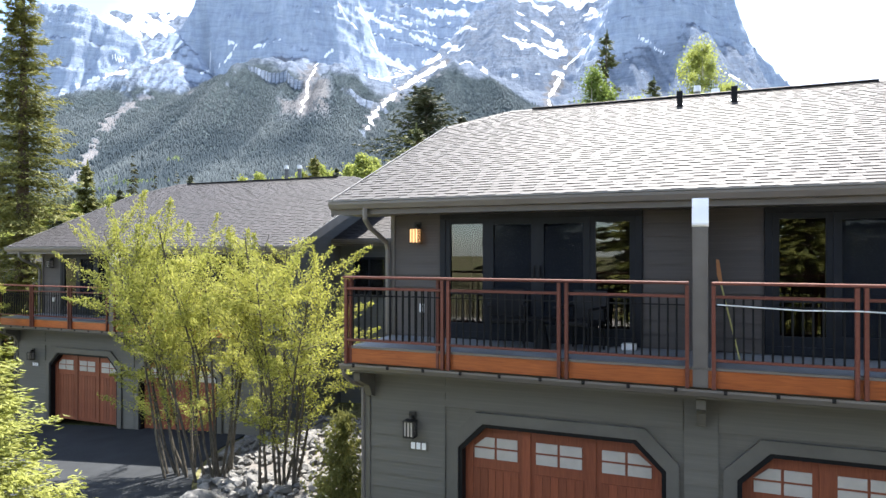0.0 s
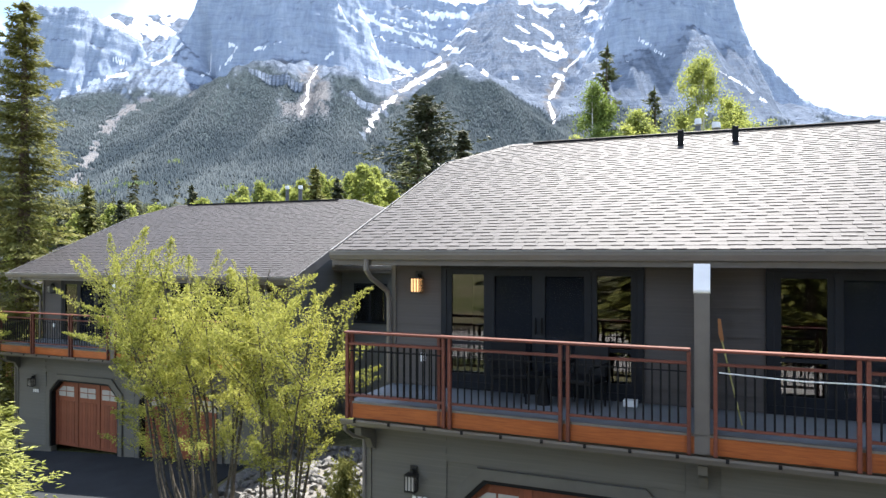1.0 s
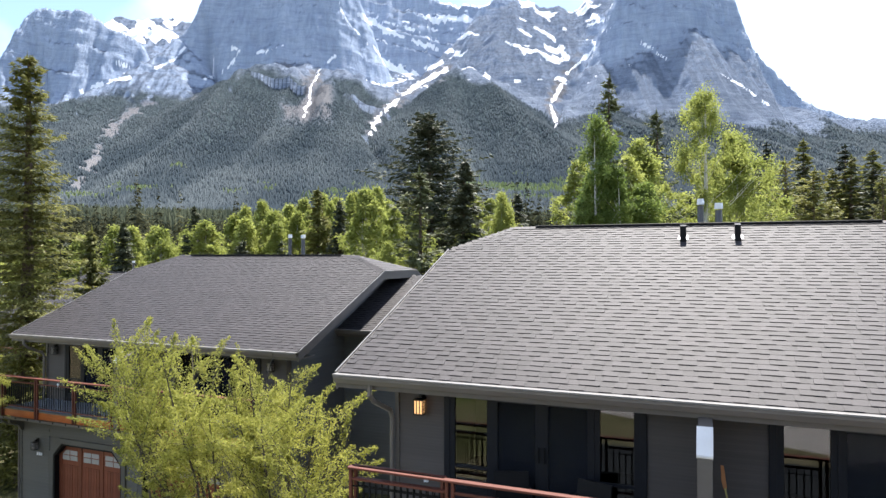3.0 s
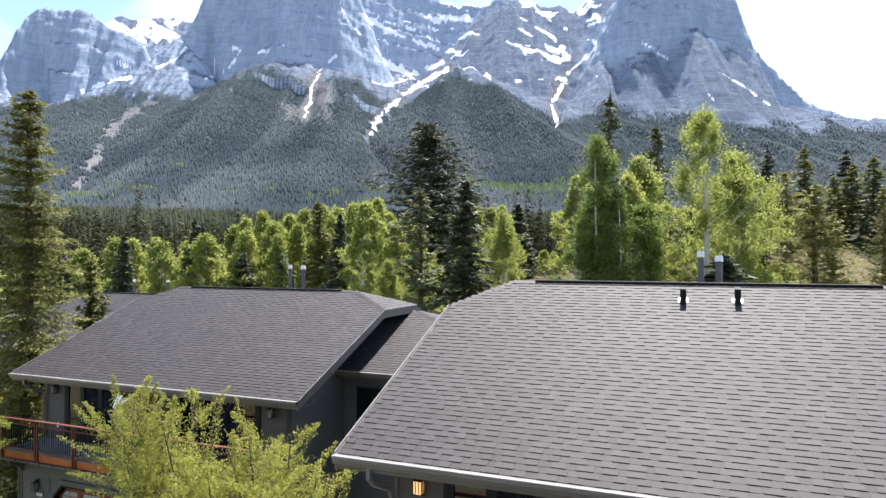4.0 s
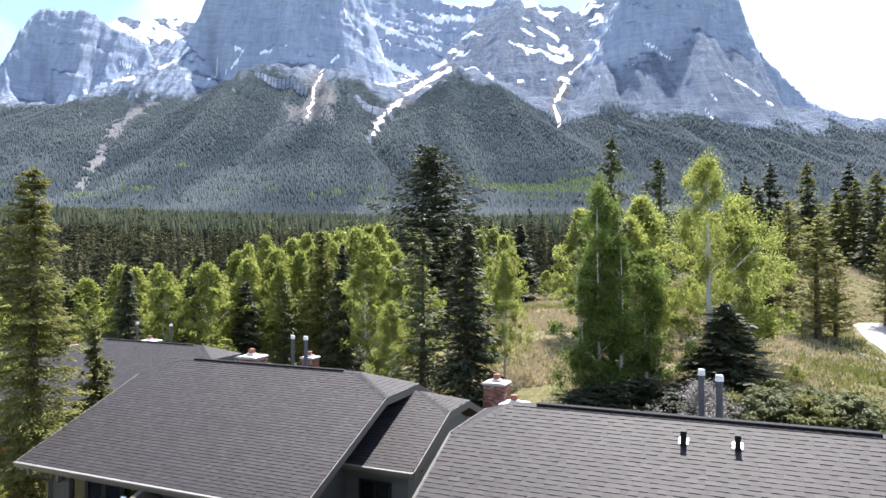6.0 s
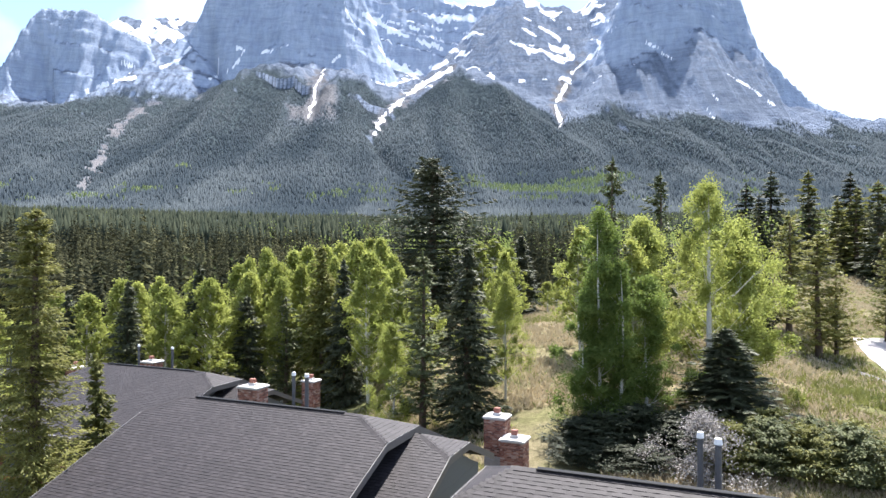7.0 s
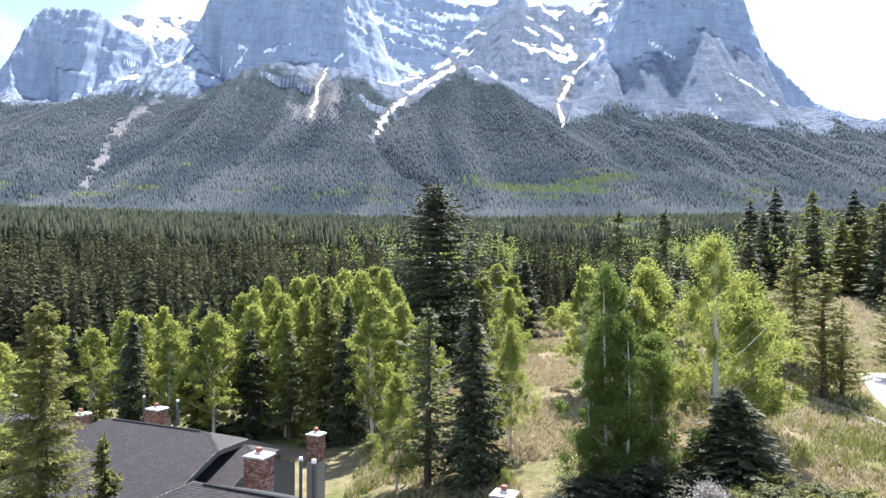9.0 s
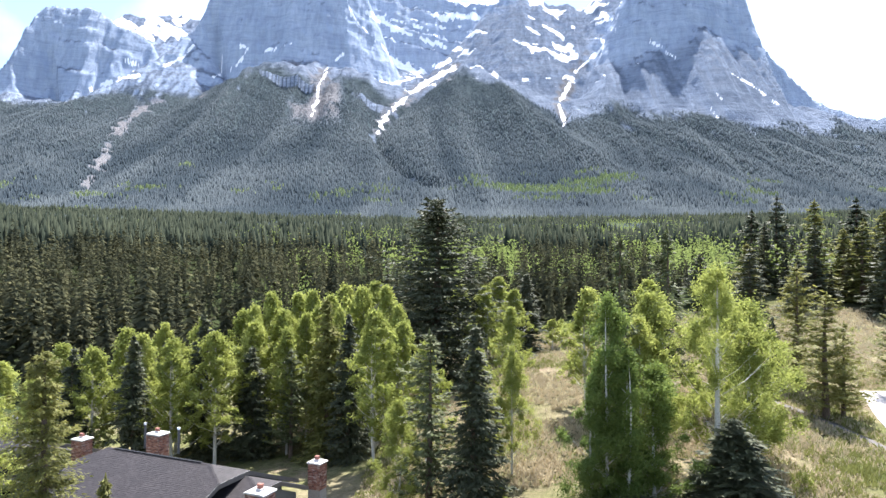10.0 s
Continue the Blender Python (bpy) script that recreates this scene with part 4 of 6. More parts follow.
def house(dx, dy, dz, detail=True, seed=1, wing=True, flues=((4.75, 9.5, 8.95), (5.18, 9.5, 8.83)), group="row of houses", low="siding_green", up="siding", label=""):
    h = thing("townhouse", HOME @ Matrix.Translation((dx, dy, dz)), label, "house", group)
    X1 = 2 * PARTY
    zr = roof(h, -0.75, X1 + 0.85, 0.8, 5.54, 6.45, seed, 300 if detail else 0)
    yu, yl = FRONT["up"], FRONT["low"]
    # upper front wall round the two glazed openings
    wy = yu + 0.02
    for a, b in ((0, 0.89), (4.12, 5.74), (8.97, X1)):
        part("wall", boxed(a, b, wy, wy + 0.18, 3.2, 5.36), up, h)
        plank_run(h, a, b, 3.28, 5.36, wy, up)
    part("wall", boxed(0, X1, wy, wy + 0.18, 5.36, 5.66), up, h)
    patio_window(h, 0.89, 4.12, 3.28, 5.36, yu)
    patio_window(h, 5.74, 8.97, 3.28, 5.36, yu)
    # lower wall with two garage openings
    for a, b in ((0, 1.55), (4.5, 5.36), (8.31, X1)):
        part("wall", boxed(a, b, yl + 0.02, yl + 0.22, -0.6, 2.87), low, h)
    for a, b in ((1.55, 4.5), (5.36, 8.31)):
        part("wall", boxed(a, b, yl + 0.02, yl + 0.22, 2.16, 2.87), low, h)
        for sg, xa in ((1, a), (-1, b)):
            bm = bmesh.new()
            prism(bm, [(xa, 1.74), (xa + sg * 0.42, 2.161), (xa, 2.161)], "y", yl + 0.02, yl + 0.2)
            part("wall", bm, low, h)
        garage_door(h, a + 0.06, b - 0.06, yl)
        chamfered_frame(h, a + 0.06, b - 0.06, 2.1, yl)
    plank_run(h, 0.06, 1.33, 0.0, 2.87, yl + 0.02, low)
    plank_run(h, 4.72, 5.14, 0.0, 2.87, yl + 0.02, low)
    plank_run(h, 8.53, X1 - 0.06, 0.0, 2.87, yl + 0.02, low)
    for a, b in ((1.334, 4.716), (5.144, 8.526)):
        plank_run(h, a, b, 2.36, 2.87, yl + 0.02, low)
    part("corner_board", boxed(-0.03, 0.06, yl - 0.03, yl + 0.06, -0.5, 2.865), "trim_green", h)
    part("corner_board", boxed(-0.02, 0.05, yu - 0.03, yu + 0.04, 3.28, 5.4), "trim", h)
    # side walls up to the roof, with planks on the side that is seen
    for xa, sg in ((0, 1), (X1, -1)):
        bm = bmesh.new()
        run = 6.45
        pts = [(yu + 0.2, -0.6), (yu + 0.2, 5.6), (7.25 - 1.35, 7.45), (7.25 + 1.35, 7.45), (13.0, 5.6), (13.0, -0.6)]
        lo = xa if sg > 0 else xa - 0.2
        prism(bm, pts, "x", lo, lo + 0.2)
        part("wall", bm, up if detail else "siding_far", h)
        part("wall", boxed(lo, lo + 0.2, yl + 0.22, yu + 0.199, -0.6, 3.0), low, h)

    def cut(z):
        d = max(0.0, (z - 5.45) / SLOPE)
        return 1.7 + max(0, d - 0.2), 12.8 - max(0, d - 0.2)
    if dx < -1:
        plank_run(h, 1.7, 12.8, 0.0, 7.4, X1, "siding_far", "x", 0.21, cut)
    part("wall", boxed(0, X1, 12.82, 13.0, -0.6, 5.6), up, h)
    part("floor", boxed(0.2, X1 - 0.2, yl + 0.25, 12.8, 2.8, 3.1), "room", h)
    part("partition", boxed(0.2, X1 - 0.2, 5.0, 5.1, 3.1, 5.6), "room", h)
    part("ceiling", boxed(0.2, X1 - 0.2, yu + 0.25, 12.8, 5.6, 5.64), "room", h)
    # balcony deck, cedar fascia and gutter
    part("deck", boxed(-0.02, X1 + 0.02, 0.02, yu + 0.02, 3.14, 3.27), "deck", h, "grey-blue membrane balcony deck")
    part("deck_edge", boxed(-0.05, X1 + 0.05, -0.03, 0.06, 3.255, 3.285), "gutter", h)
    part("balcony_fascia", boxed(-0.04, X1 + 0.04, -0.02, 0.018, 3.04, 3.25), "fascia_orange", h, "orange-stained cedar balcony fascia board")
    part("balcony_fascia", boxed(-0.04, -0.002, 0.019, yu, 3.04, 3.25), "fascia_orange", h)
    part("balcony_soffit", boxed(-0.02, X1 + 0.02, 0.1, yl + 0.22, 2.872, 2.9), low, h)
    part("balcony_beam", boxed(-0.02, X1 + 0.02, 0.24, yl, 2.902, 3.03), low, h)
    bm = bmesh.new()
    prism(bm, [(0.028, 2.93), (-0.075, 2.94), (-0.11, 3.0), (-0.11, 3.028), (-0.09, 3.028), (-0.08, 2.975), (0.028, 2.975)], "x", -0.1, X1 + 0.1)
    part("balcony_gutter", bm, "gutter", h)
    clip_me = None
    for i in range(18):
        x = 0.15 + i * (X1 - 0.3) / 17
        if clip_me is None:
            ob = part("gutter_clip", boxed(-0.02, 0.02, -0.118, -0.1, 2.985, 3.036), "black", h)
            clip_me = ob.data
            ob.matrix_basis = Matrix.Translation((x, 0, 0))
        else:
            share("gutter_clip", clip_me, h, Matrix.Translation((x, 0, 0)))
    railing(h, -0.04, 4.8, -0.055, [0.0, 1.55, 1.64, 3.2, 3.3, 4.78])
    railing(h, 5.06, X1 + 0.04, -0.055, [5.08, 6.57, 6.66, 8.22, 8.31, X1])
    railing(h, 0.0, 1.5, 0.0, [0.05, 1.46], side=0.0)
    # party post with its white sloping cap, and the screen wall behind it
    bm = bmesh.new()
    prism(bm, [(-0.03, 3.04), (-0.03, 5.02), (0.1, 5.1), (0.78, 5.32), (yu, 5.32), (yu, 3.04)], "x", PARTY - 0.088, PARTY + 0.088)
    part("party_post", bm, "trim", h, "taupe clad party screen between the balconies")
    bm = bmesh.new()
    prism(bm, [(-0.045, 5.02), (-0.045, 5.045), (0.12, 5.36), (0.145, 5.345), (-0.028, 5.0)], "x", PARTY - 0.096, PARTY + 0.096)
    bmesh.ops.recalc_face_normals(bm, faces=bm.faces)
    part("white_cap", bm, "white", h, "white metal cap flashing")
    # brackets under the balcony
    for xb in (0.03, PARTY - 0.05, X1 - 0.13):
        bm = bmesh.new()
        prism(bm, [(yl, 2.42), (yl - 0.1, 2.45), (yl - 0.2, 2.62), (yl - 0.48, 2.74), (yl - 0.5, 2.86), (yl, 2.86)], "x", xb, xb + 0.11)
        part("bracket", bm, low, h, "curved timber bracket")
    sconce(h, 0.48, yu - 0.012, 5.0, detail)
    sconce(h, X1 - 0.48, yu - 0.012, 5.0, False)
    sconce(h, 0.8, yl - 0.012, 2.04, False)
    sconce(h, X1 - 0.8, yl - 0.012, 2.04, False)
    house_number(h, 0.9, yl - 0.012, 1.72)
    part("outlet", boxed(0.52, 0.6, yu - 0.04, yu - 0.005, 3.68, 3.82, bevel=0.004), "white", h, "white weatherproof outlet box")
    downspout(h, [(-0.12, 0.74, 5.4), (-0.12, 0.74, 5.22), (-0.1, 0.85, 5.1), (-0.06, 1.36, 4.86), (-0.05, 1.42, 4.72), (-0.05, 1.42, 3.3)])
    downspout(h, [(-0.06, -0.04, 2.94), (-0.06, -0.02, 2.85), (-0.05, 0.2, 2.7), (-0.05, yl - 0.05, 2.58), (-0.05, yl - 0.04, 2.4), (-0.05, yl - 0.04, 0.0)], 0.032)
    # vents on the front slope and flues behind the ridge
    for i, (xv, yv) in enumerate(((4.45, 6.35), (5.52, 6.38)) if detail else ()):
        zv = 5.54 + SLOPE * (yv - 0.8)
        bm = bmesh.new()
        prism(bm, [(yv - 0.1, zv - 0.06), (yv - 0.12, zv + 0.3), (yv + 0.09, zv + 0.34), (yv + 0.1, zv)], "x", xv - 0.06, xv + 0.06)
        v = part("roof_vent", bm, "black", h, "small black roof vent hood")
        part("flashing", prism(bmesh.new(), [(yv - 0.02, zv + 0.008), (yv - 0.02, zv + 0.022), (yv + 0.16, zv + 0.096), (yv + 0.16, zv + 0.082)], "x", xv - 0.1, xv + 0.1), "steel", v)
    for i, (xf, yf, zt) in enumerate(flues):
        r = 0.075 + 0.012 * i
        f = part("flue", tube(bmesh.new(), [(xf, yf, 7.1), (xf, yf, zt - 0.18)], r, r, 14), "flue", h, "grey metal flue pipe")
        part("flue_cap", tube(bmesh.new(), [(xf, yf, zt - 0.15), (xf, yf, zt - 0.05), (xf, yf, zt)], r * 1.25, r * 1.05, 14), "white", f)
    if wing:
        # lower entry wing beside the gable
        wx0, wx1 = X1 + 0.02, X1 + 2.7
        roof(h, wx0, wx1, 4.2, 5.8, 4.0, seed + 50, 0, (0.9, 1.0, 1.6), left_clip=False)
        for (a, b, c, d) in ((wx0, wx1 - 0.4, 4.7, 4.9), (wx0, wx1 - 0.4, 11.2, 11.4), (wx1 - 0.6, wx1 - 0.4, 4.901, 11.199)):
            part("wall", boxed(a, b, c, d, -0.6, 5.6), "siding_far", h)
        plank_run(h, wx0, wx1 - 0.4, 0.0, 5.5, 4.7, "siding_far")
        bm = bmesh.new()
        prism(bm, [(4.8, 5.61), (7.1, 6.6), (9.1, 6.6), (11.3, 5.61)], "x", wx1 - 0.6, wx1 - 0.4)
        part("wall", bm, "siding_far", h)
        w = part("entry_window", boxed(wx0 + 0.5, wx0 + 1.7, 4.63, 4.67, 3.9, 5.2), "frame_dark", h)
        p = part("pane", boxed(wx0 + 0.58, wx0 + 1.06, 4.62, 4.628, 3.98, 5.12), "glass", w)
        p = part("pane", boxed(wx0 + 1.14, wx0 + 1.62, 4.62, 4.628, 3.98, 5.12), "glass", w)
    return h


def chimney(a, b, z0, z1, w=0.95, d=0.8, label="brick chimney stack with pale cap and clay pot"):
    """Each brick a piece; recessed mortar core; stone cap and a clay pot."""
    c = thing("chimney", HOME @ Matrix.Translation((a, b, z0)), label, "chimney", "chimneys")
    h = z1 - z0 - 0.45
    core = part("core", boxed(-w / 2 + 0.012, w / 2 - 0.012, -d / 2 + 0.012, d / 2 - 0.012, 0, h), "mortar", c)
    lib = {}

    def brick(x, y, z, lx, ly):
        key = (round(lx, 3), round(ly, 3))
        if key not in lib:
            bm = boxed(-lx / 2, lx / 2, -ly / 2, ly / 2, 0, 0.066)
            lib[key] = bpy.data.meshes.new("brick")
            bm.to_mesh(lib[key])
            bm.free()
            lib[key].materials.append(M["brick"])
        share("brick", lib[key], core, Matrix.Translation((x, y, z)))
    k, z = 0, max(0.0, h - 1.75)
    while z < h - 0.07:
        off = 0.11 if k % 2 else 0.0
        for face in range(2):
            run = w if face == 0 else d
            x = -run / 2 - off
            while x < run / 2 - 0.02:
                lo, hi = max(x, -run / 2), min(x + 0.205, run / 2)
                if hi - lo > 0.04:
                    if face == 0:
                        brick((lo + hi) / 2, -d / 2 + 0.02, z, hi - lo, 0.05)
                    else:
                        brick(w / 2 - 0.02, (lo + hi) / 2, z, 0.05, hi - lo)
                x += 0.217
        z += 0.077
        k += 1
    part("cap", prism(bmesh.new(), [(-w / 2 - 0.07, h), (w / 2 + 0.07, h), (w / 2 + 0.07, h + 0.06), (w / 2 - 0.1, h + 0.1), (-w / 2 + 0.1, h + 0.1), (-w / 2 - 0.07, h + 0.06)], "y", -d / 2 - 0.07, d / 2 + 0.07), "concrete", c, "pale concrete chimney cap")
    part("pot", boxed(-0.2, 0.2, -0.17, 0.17, h + 0.1, h + 0.22, bevel=0.01), "concrete", c)
    part("flue_pot", boxed(-0.14, 0.14, -0.12, 0.12, h + 0.22, h + 0.45, bevel=0.012), "clay", c, "square clay flue pot")
    return c


house(0, 0, 0, True, 1, False, label="grey two-storey duplex with cedar balcony over garages")
house(-16.2, 5.7, -0.69, False, 2, True, ((4.31, 9.5, 9.1), (4.98, 9.5, 9.08)), label="grey two-storey duplex behind a leafy shrub, with entry wing")
house(-32.4, 15.15, -1.75, False, 3, True, ((-0.2, 10.8, 8.9), (2.9, 10.8, 8.9)), label="grey two-storey duplex with brick chimneys, partly hidden")
house(-55.0, 19.0, -3.6, False, 4, True, label="grey duplex mostly hidden by spruces")
for a, b, z1, w, d in ((-4.6, 21.4, 6.2, 1.05, 0.9), (-3.5, 20.6, 5.45, 1.1, 0.95), (-17.75, 19.8, 6.9, 1.2, 1.0), (-20.6, 29.5, 5.3, 0.95, 0.85), (-34.8, 29.2, 5.75, 1.3, 1.0), (-40.2, 27.0, 5.3, 1.1, 0.95)):
    chimney(a, b, -1.5, z1, w, d)

# ---- trees and plants ----


def diamonds(rng, cen, axis, length, width, curl=0.25, flat=0.0):
    """Leaf-shaped quads: centre, long axis, and a random roll; flat: how level the sprays lie."""
    n = len(cen)
    axis = axis / np.maximum(np.linalg.norm(axis, axis=1, keepdims=True), 1e-6)
    ref = rng.normal(size=(n, 3)) * (1 - flat) + np.array([0, 0, 2.2 * flat])
    side = np.cross(axis, ref)
    side /= np.maximum(np.linalg.norm(side, axis=1, keepdims=True), 1e-6)
    nrm = np.cross(axis, side)
    L, W = np.asarray(length)[:, None], np.asarray(width)[:, None]
    a, c = cen - axis * L * 0.5, cen + axis * L * 0.5
    b, d = cen + side * W * 0.5 + nrm * W * curl - axis * L * 0.08, cen - side * W * 0.5 + nrm * W * curl - axis * L * 0.08
    V = np.stack([a, b, c, d], 1).reshape(-1, 3)
    F = np.arange(4 * n).reshape(n, 4)
    return V, F


def mesh_of(name, V, F, mat):
    ob = from_arrays(name, V, F, mat)
    me = ob.data
    bpy.data.objects.remove(ob)
    return me


def trunk_mesh(name, mat, h, r, rng, bend=0.15, sides=8, limbs=(), fork=None):
    bm = bmesh.new()
    n = 9
    ox, oy = rng.uniform(-1, 1, 2) * bend
    pts = [(ox * math.sin(2.2 * k / n), oy * math.sin(2.9 * k / n), h * k / (n - 1)) for k in range(n)]
    tube(bm, pts, r, r * 0.12, sides)
    lb = bmesh.new()
    for p, q, r0 in limbs:
        p, q = Vector(p), Vector(q)
        mid = p.lerp(q, 0.5) + Vector((0, 0, -0.06 * (q - p).length))
        tube(lb, [p, mid, q], r0, r0 * 0.3, 5)
    out = []
    for nm, b in ((name, bm), ("branching", lb)):
        me = bpy.data.meshes.new(nm)
        b.to_mesh(me)
        b.free()
        me.materials.append(M[mat])
        out.append(me)
    return tuple(out)


def spruce_meshes(seed, mat, h=10.0, rad=1.8, whorls=50, per=11, twigs=20, bare=0.03, droop=0.35, ragged=0.25, tw=0.44, bark="bark_spruce", tip=1.0, power=0.72, wr=0.36, flat=0.5):
    """Trunk and crown of a conifer: whorls of drooping branches hung with twig sprays."""
    rng = np.random.default_rng(seed)
    C, A, L, W = [], [], [], []
    limbs = []
    for w in range(whorls):
        f = bare + (1 - bare) * (w + rng.random() * 0.8) / whorls
        z = h * f
        reach = rad * (1 - f) ** power * tip + 0.1
        for k in range(max(4, int(per * (0.55 + 0.5 * (1 - f))))):
            if rng.random() < 0.06:
                continue
            az = rng.random() * math.tau
            ln = reach * (1 + ragged * rng.normal())
            ln = max(ln, 0.12)
            d = np.array([math.cos(az), math.sin(az), 0])
            rise = 0.25 - droop * (1 - f) * 1.6
            tot = max(3, int(twigs * (0.35 + 0.65 * ln / rad)))
            s = rng.random(tot) ** 0.75
            end = d * ln
            p = np.outer(s, end) + np.array([0, 0, z]) + np.outer(rise * ln * s - 0.22 * ln * droop * 2 * s * s + 0.16 * ln * s ** 3, [0, 0, 1])
            spread = rng.normal(size=(tot, 1)) * 0.22 * ln * (1 - 0.6 * s)[:, None]
            side = np.array([-d[1], d[0], 0])
            p = p + spread * side + rng.normal(size=(tot, 3)) * [0.03, 0.03, 0.05]
            ax = d * 0.9 + side * np.sign(spread) * 0.65 + rng.normal(size=(tot, 3)) * 0.25 + np.array([0, 0, -0.15 - 0.3 * droop])
            C.append(p), A.append(ax)
            L.append(tw * (0.7 + 0.6 * rng.random(tot))), W.append(tw * wr * (0.7 + 0.6 * rng.random(tot)))
            if w % 4 == 0 and k % 3 == 0:
                limbs.append(((0, 0, z), tuple(end * 0.8 + [0, 0, z + rise * ln * 0.6]), 0.012 * h / 5))
    C.append(np.array([[0, 0, h - 0.05 + 0.1 * i] for i in range(3)])), A.append(np.tile([0, 0, 1.0], (3, 1))), L.append(np.full(3, tw)), W.append(np.full(3, tw * 0.3))
    V, F = diamonds(rng, np.concatenate(C), np.concatenate(A), np.concatenate(L), np.concatenate(W), 0.25, flat)
    return trunk_mesh("trunk", bark, h * 0.99, 0.022 * h * (rad / 1.8) ** 0.3, rng, 0.1, 8, limbs), mesh_of("crown", V, F, mat)


def aspen_meshes(seed, mat, h=10.0, rad=2.0, clumps=100, leaves=110, low=0.2, leaf=0.17, bark="bark_aspen", shape=0.9, trunk_r=0.11, lump=0.52):
    """Trunk with limbs and a crown of loose clumps of small leaves."""
    rng = np.random.default_rng(seed)
    limbs, C = [], []
    lob = rng.uniform(0, 6.28, 4)
    for i in range(clumps):
        f = low + (1 - low) * rng.random() ** shape
        env = rad * math.sin(math.pi * min(1, 0.16 + 0.84 * (f - low) / (1 - low)) ** 0.75) ** 0.8 + 0.12
        az = rng.random() * math.tau
        rr = env * rng.random() ** 0.5 * (0.8 + 0.4 * rng.random()) * (0.85 + 0.3 * math.sin(2 * az + lob[0] + 5 * f) + 0.32 * math.sin(13 * f + lob[1] + az))
        rr = min(rr, 1.1 * env)
        p = np.array([rr * math.cos(az), rr * math.sin(az), h * f])
        size = (0.2 + 0.38 * rng.random()) * rad * lump
        n = int(leaves * (0.5 + rng.random()))
        q = rng.normal(size=(n, 3)) * [size * 0.55, size * 0.55, size * 0.62]
        C.append(p + q)
        if i % 2 == 0:
            start = max(0.1, f - 0.05 - 0.25 * rr / h * 2)
            limbs.append(((0, 0, h * start), tuple(p * [0.85, 0.85, 1]), 0.01 + 0.012 * rr / rad))
    C = np.concatenate(C)
    n = len(C)
    A = rng.normal(size=(n, 3)) + np.array([0, 0, -0.3])
    L = leaf * (0.7 + 0.6 * rng.random(n))
    V, F = diamonds(rng, C, A, L, L * 0.85, 0.12)
    return trunk_mesh("trunk", bark, h * 0.96, trunk_r * h / 10, rng, 0.3, 8, limbs), mesh_of("crown", V, F, mat)


TALL = spruce_meshes(13, "needle_spruce", h=16.0, rad=2.4, whorls=84, per=13, twigs=66, tw=0.22, droop=0.4, ragged=0.32, power=0.62, wr=0.3)


def plant(name, meshes, x, y, z, sx, sz, label, category, group, turn=0.0, lean=0.0):
    t = thing(name, Matrix.Translation((x, y, z)) @ Matrix.Rotation(turn, 4, "Z") @ Matrix.Rotation(lean, 4, "Y") @ Matrix.Diagonal((sx, sx, sz, 1)), label, category, group)
    share("trunk", meshes[0][0], t)
    tagged(share("branching", meshes[0][1], t), kind="stuff")
    tagged(share("crown", meshes[1], t), kind="stuff")
    return t


SPRUCE = [spruce_meshes(s, "needle_spruce") for s in (11, 12)]
FARSP = [spruce_meshes(s, mt, whorls=30, per=9, twigs=12, tw=0.6) for s, mt in ((23, "needle_dark"), (24, "needle_spruce"))]
DARK = [spruce_meshes(s, "needle_dark", per=11, droop=0.4) for s in (21, 22)]
PINE = [spruce_meshes(s, "needle_pine", whorls=34, per=7, bare=0.12, droop=0.1, ragged=0.4, tw=0.42, power=0.6) for s in (31, 32)]
PINE_L = [spruce_meshes(s, "needle_spruce", whorls=34, per=9, bare=0.1, droop=0.05, ragged=0.4, tw=0.36, power=0.6) for s in (33, 34)]
BIG = [spruce_meshes(41, "needle_dark", h=20, rad=5.6, whorls=90, per=12, twigs=32, bare=0.04, droop=0.3, tw=0.5, ragged=0.4, power=0.55, flat=0.25)]
ASPEN = [aspen_meshes(s, "leaf_aspen", clumps=230, leaves=62, low=0.16, leaf=0.13, lump=0.27, shape=0.8) for s in (51, 52, 53, 56)]
ASPEN_N = [aspen_meshes(s, "leaf_aspen", clumps=110, leaves=220, leaf=0.1, lump=0.42) for s in (54, 55)]
ASPEN_D = [aspen_meshes(s, "leaf_aspen_dark", clumps=120, leaves=230, low=0.04, leaf=0.1, lump=0.42) for s in (61, 62)]
ASPEN_T = [aspen_meshes(71, "leaf_aspen", h=14, rad=3.9, clumps=95, leaves=260, low=0.36, leaf=0.11, trunk_r=0.2, lump=0.27)]


def stand(kind, meshes, x, y, top, rad, base=None, label="", group=""):
    """A tree by its place, top height and crown radius."""
    z = float(ground_z(x, y)) - 0.1 if base is None else base
    k = int(abs(x * 7 + y * 3)) % len(meshes)
    me = meshes[k]
    hh, rr = (20.0, 5.6) if meshes is BIG else (14.0, 3.9) if meshes is ASPEN_T else (10.0, 2.0) if meshes in (ASPEN, ASPEN_N, ASPEN_D) else (10.0, 1.8)
    return plant(kind, me, x, y, z, rad / rr, (top - z) / hh, label, "tree", group, (x * 1.7 + y) % 6.28)


SP, AS = "spruces by the houses", "aspens by the houses"
plant("spruce", TALL, -16.4, 25.6, float(ground_z(-16.4, 25.6)) - 0.1, 1.0, 1.04, "tall green spruce with drooping sunlit branches", "tree", SP)
stand("spruce", SPRUCE, -16.4, 30.4, 8.6, 1.45, label="slender young green spruce beside the roof", group=SP)
stand("spruce", DARK, -21.6, 70, 8.9, 2.7, label="dark green spruce at the edge of the lawn", group=SP)
stand("pine", PINE, -17.2, 69, 9.0, 2.0, label="thin olive pine with bare lower trunk", group=SP)
stand("spruce", SPRUCE, -13.2, 68, 14.2, 2.7, label="grey-green spruce standing on the lawn", group=SP)
stand("spruce", BIG, -2.2, 87, 26.2, 9.2, label="huge dark spruce rising over the aspens", group=SP)
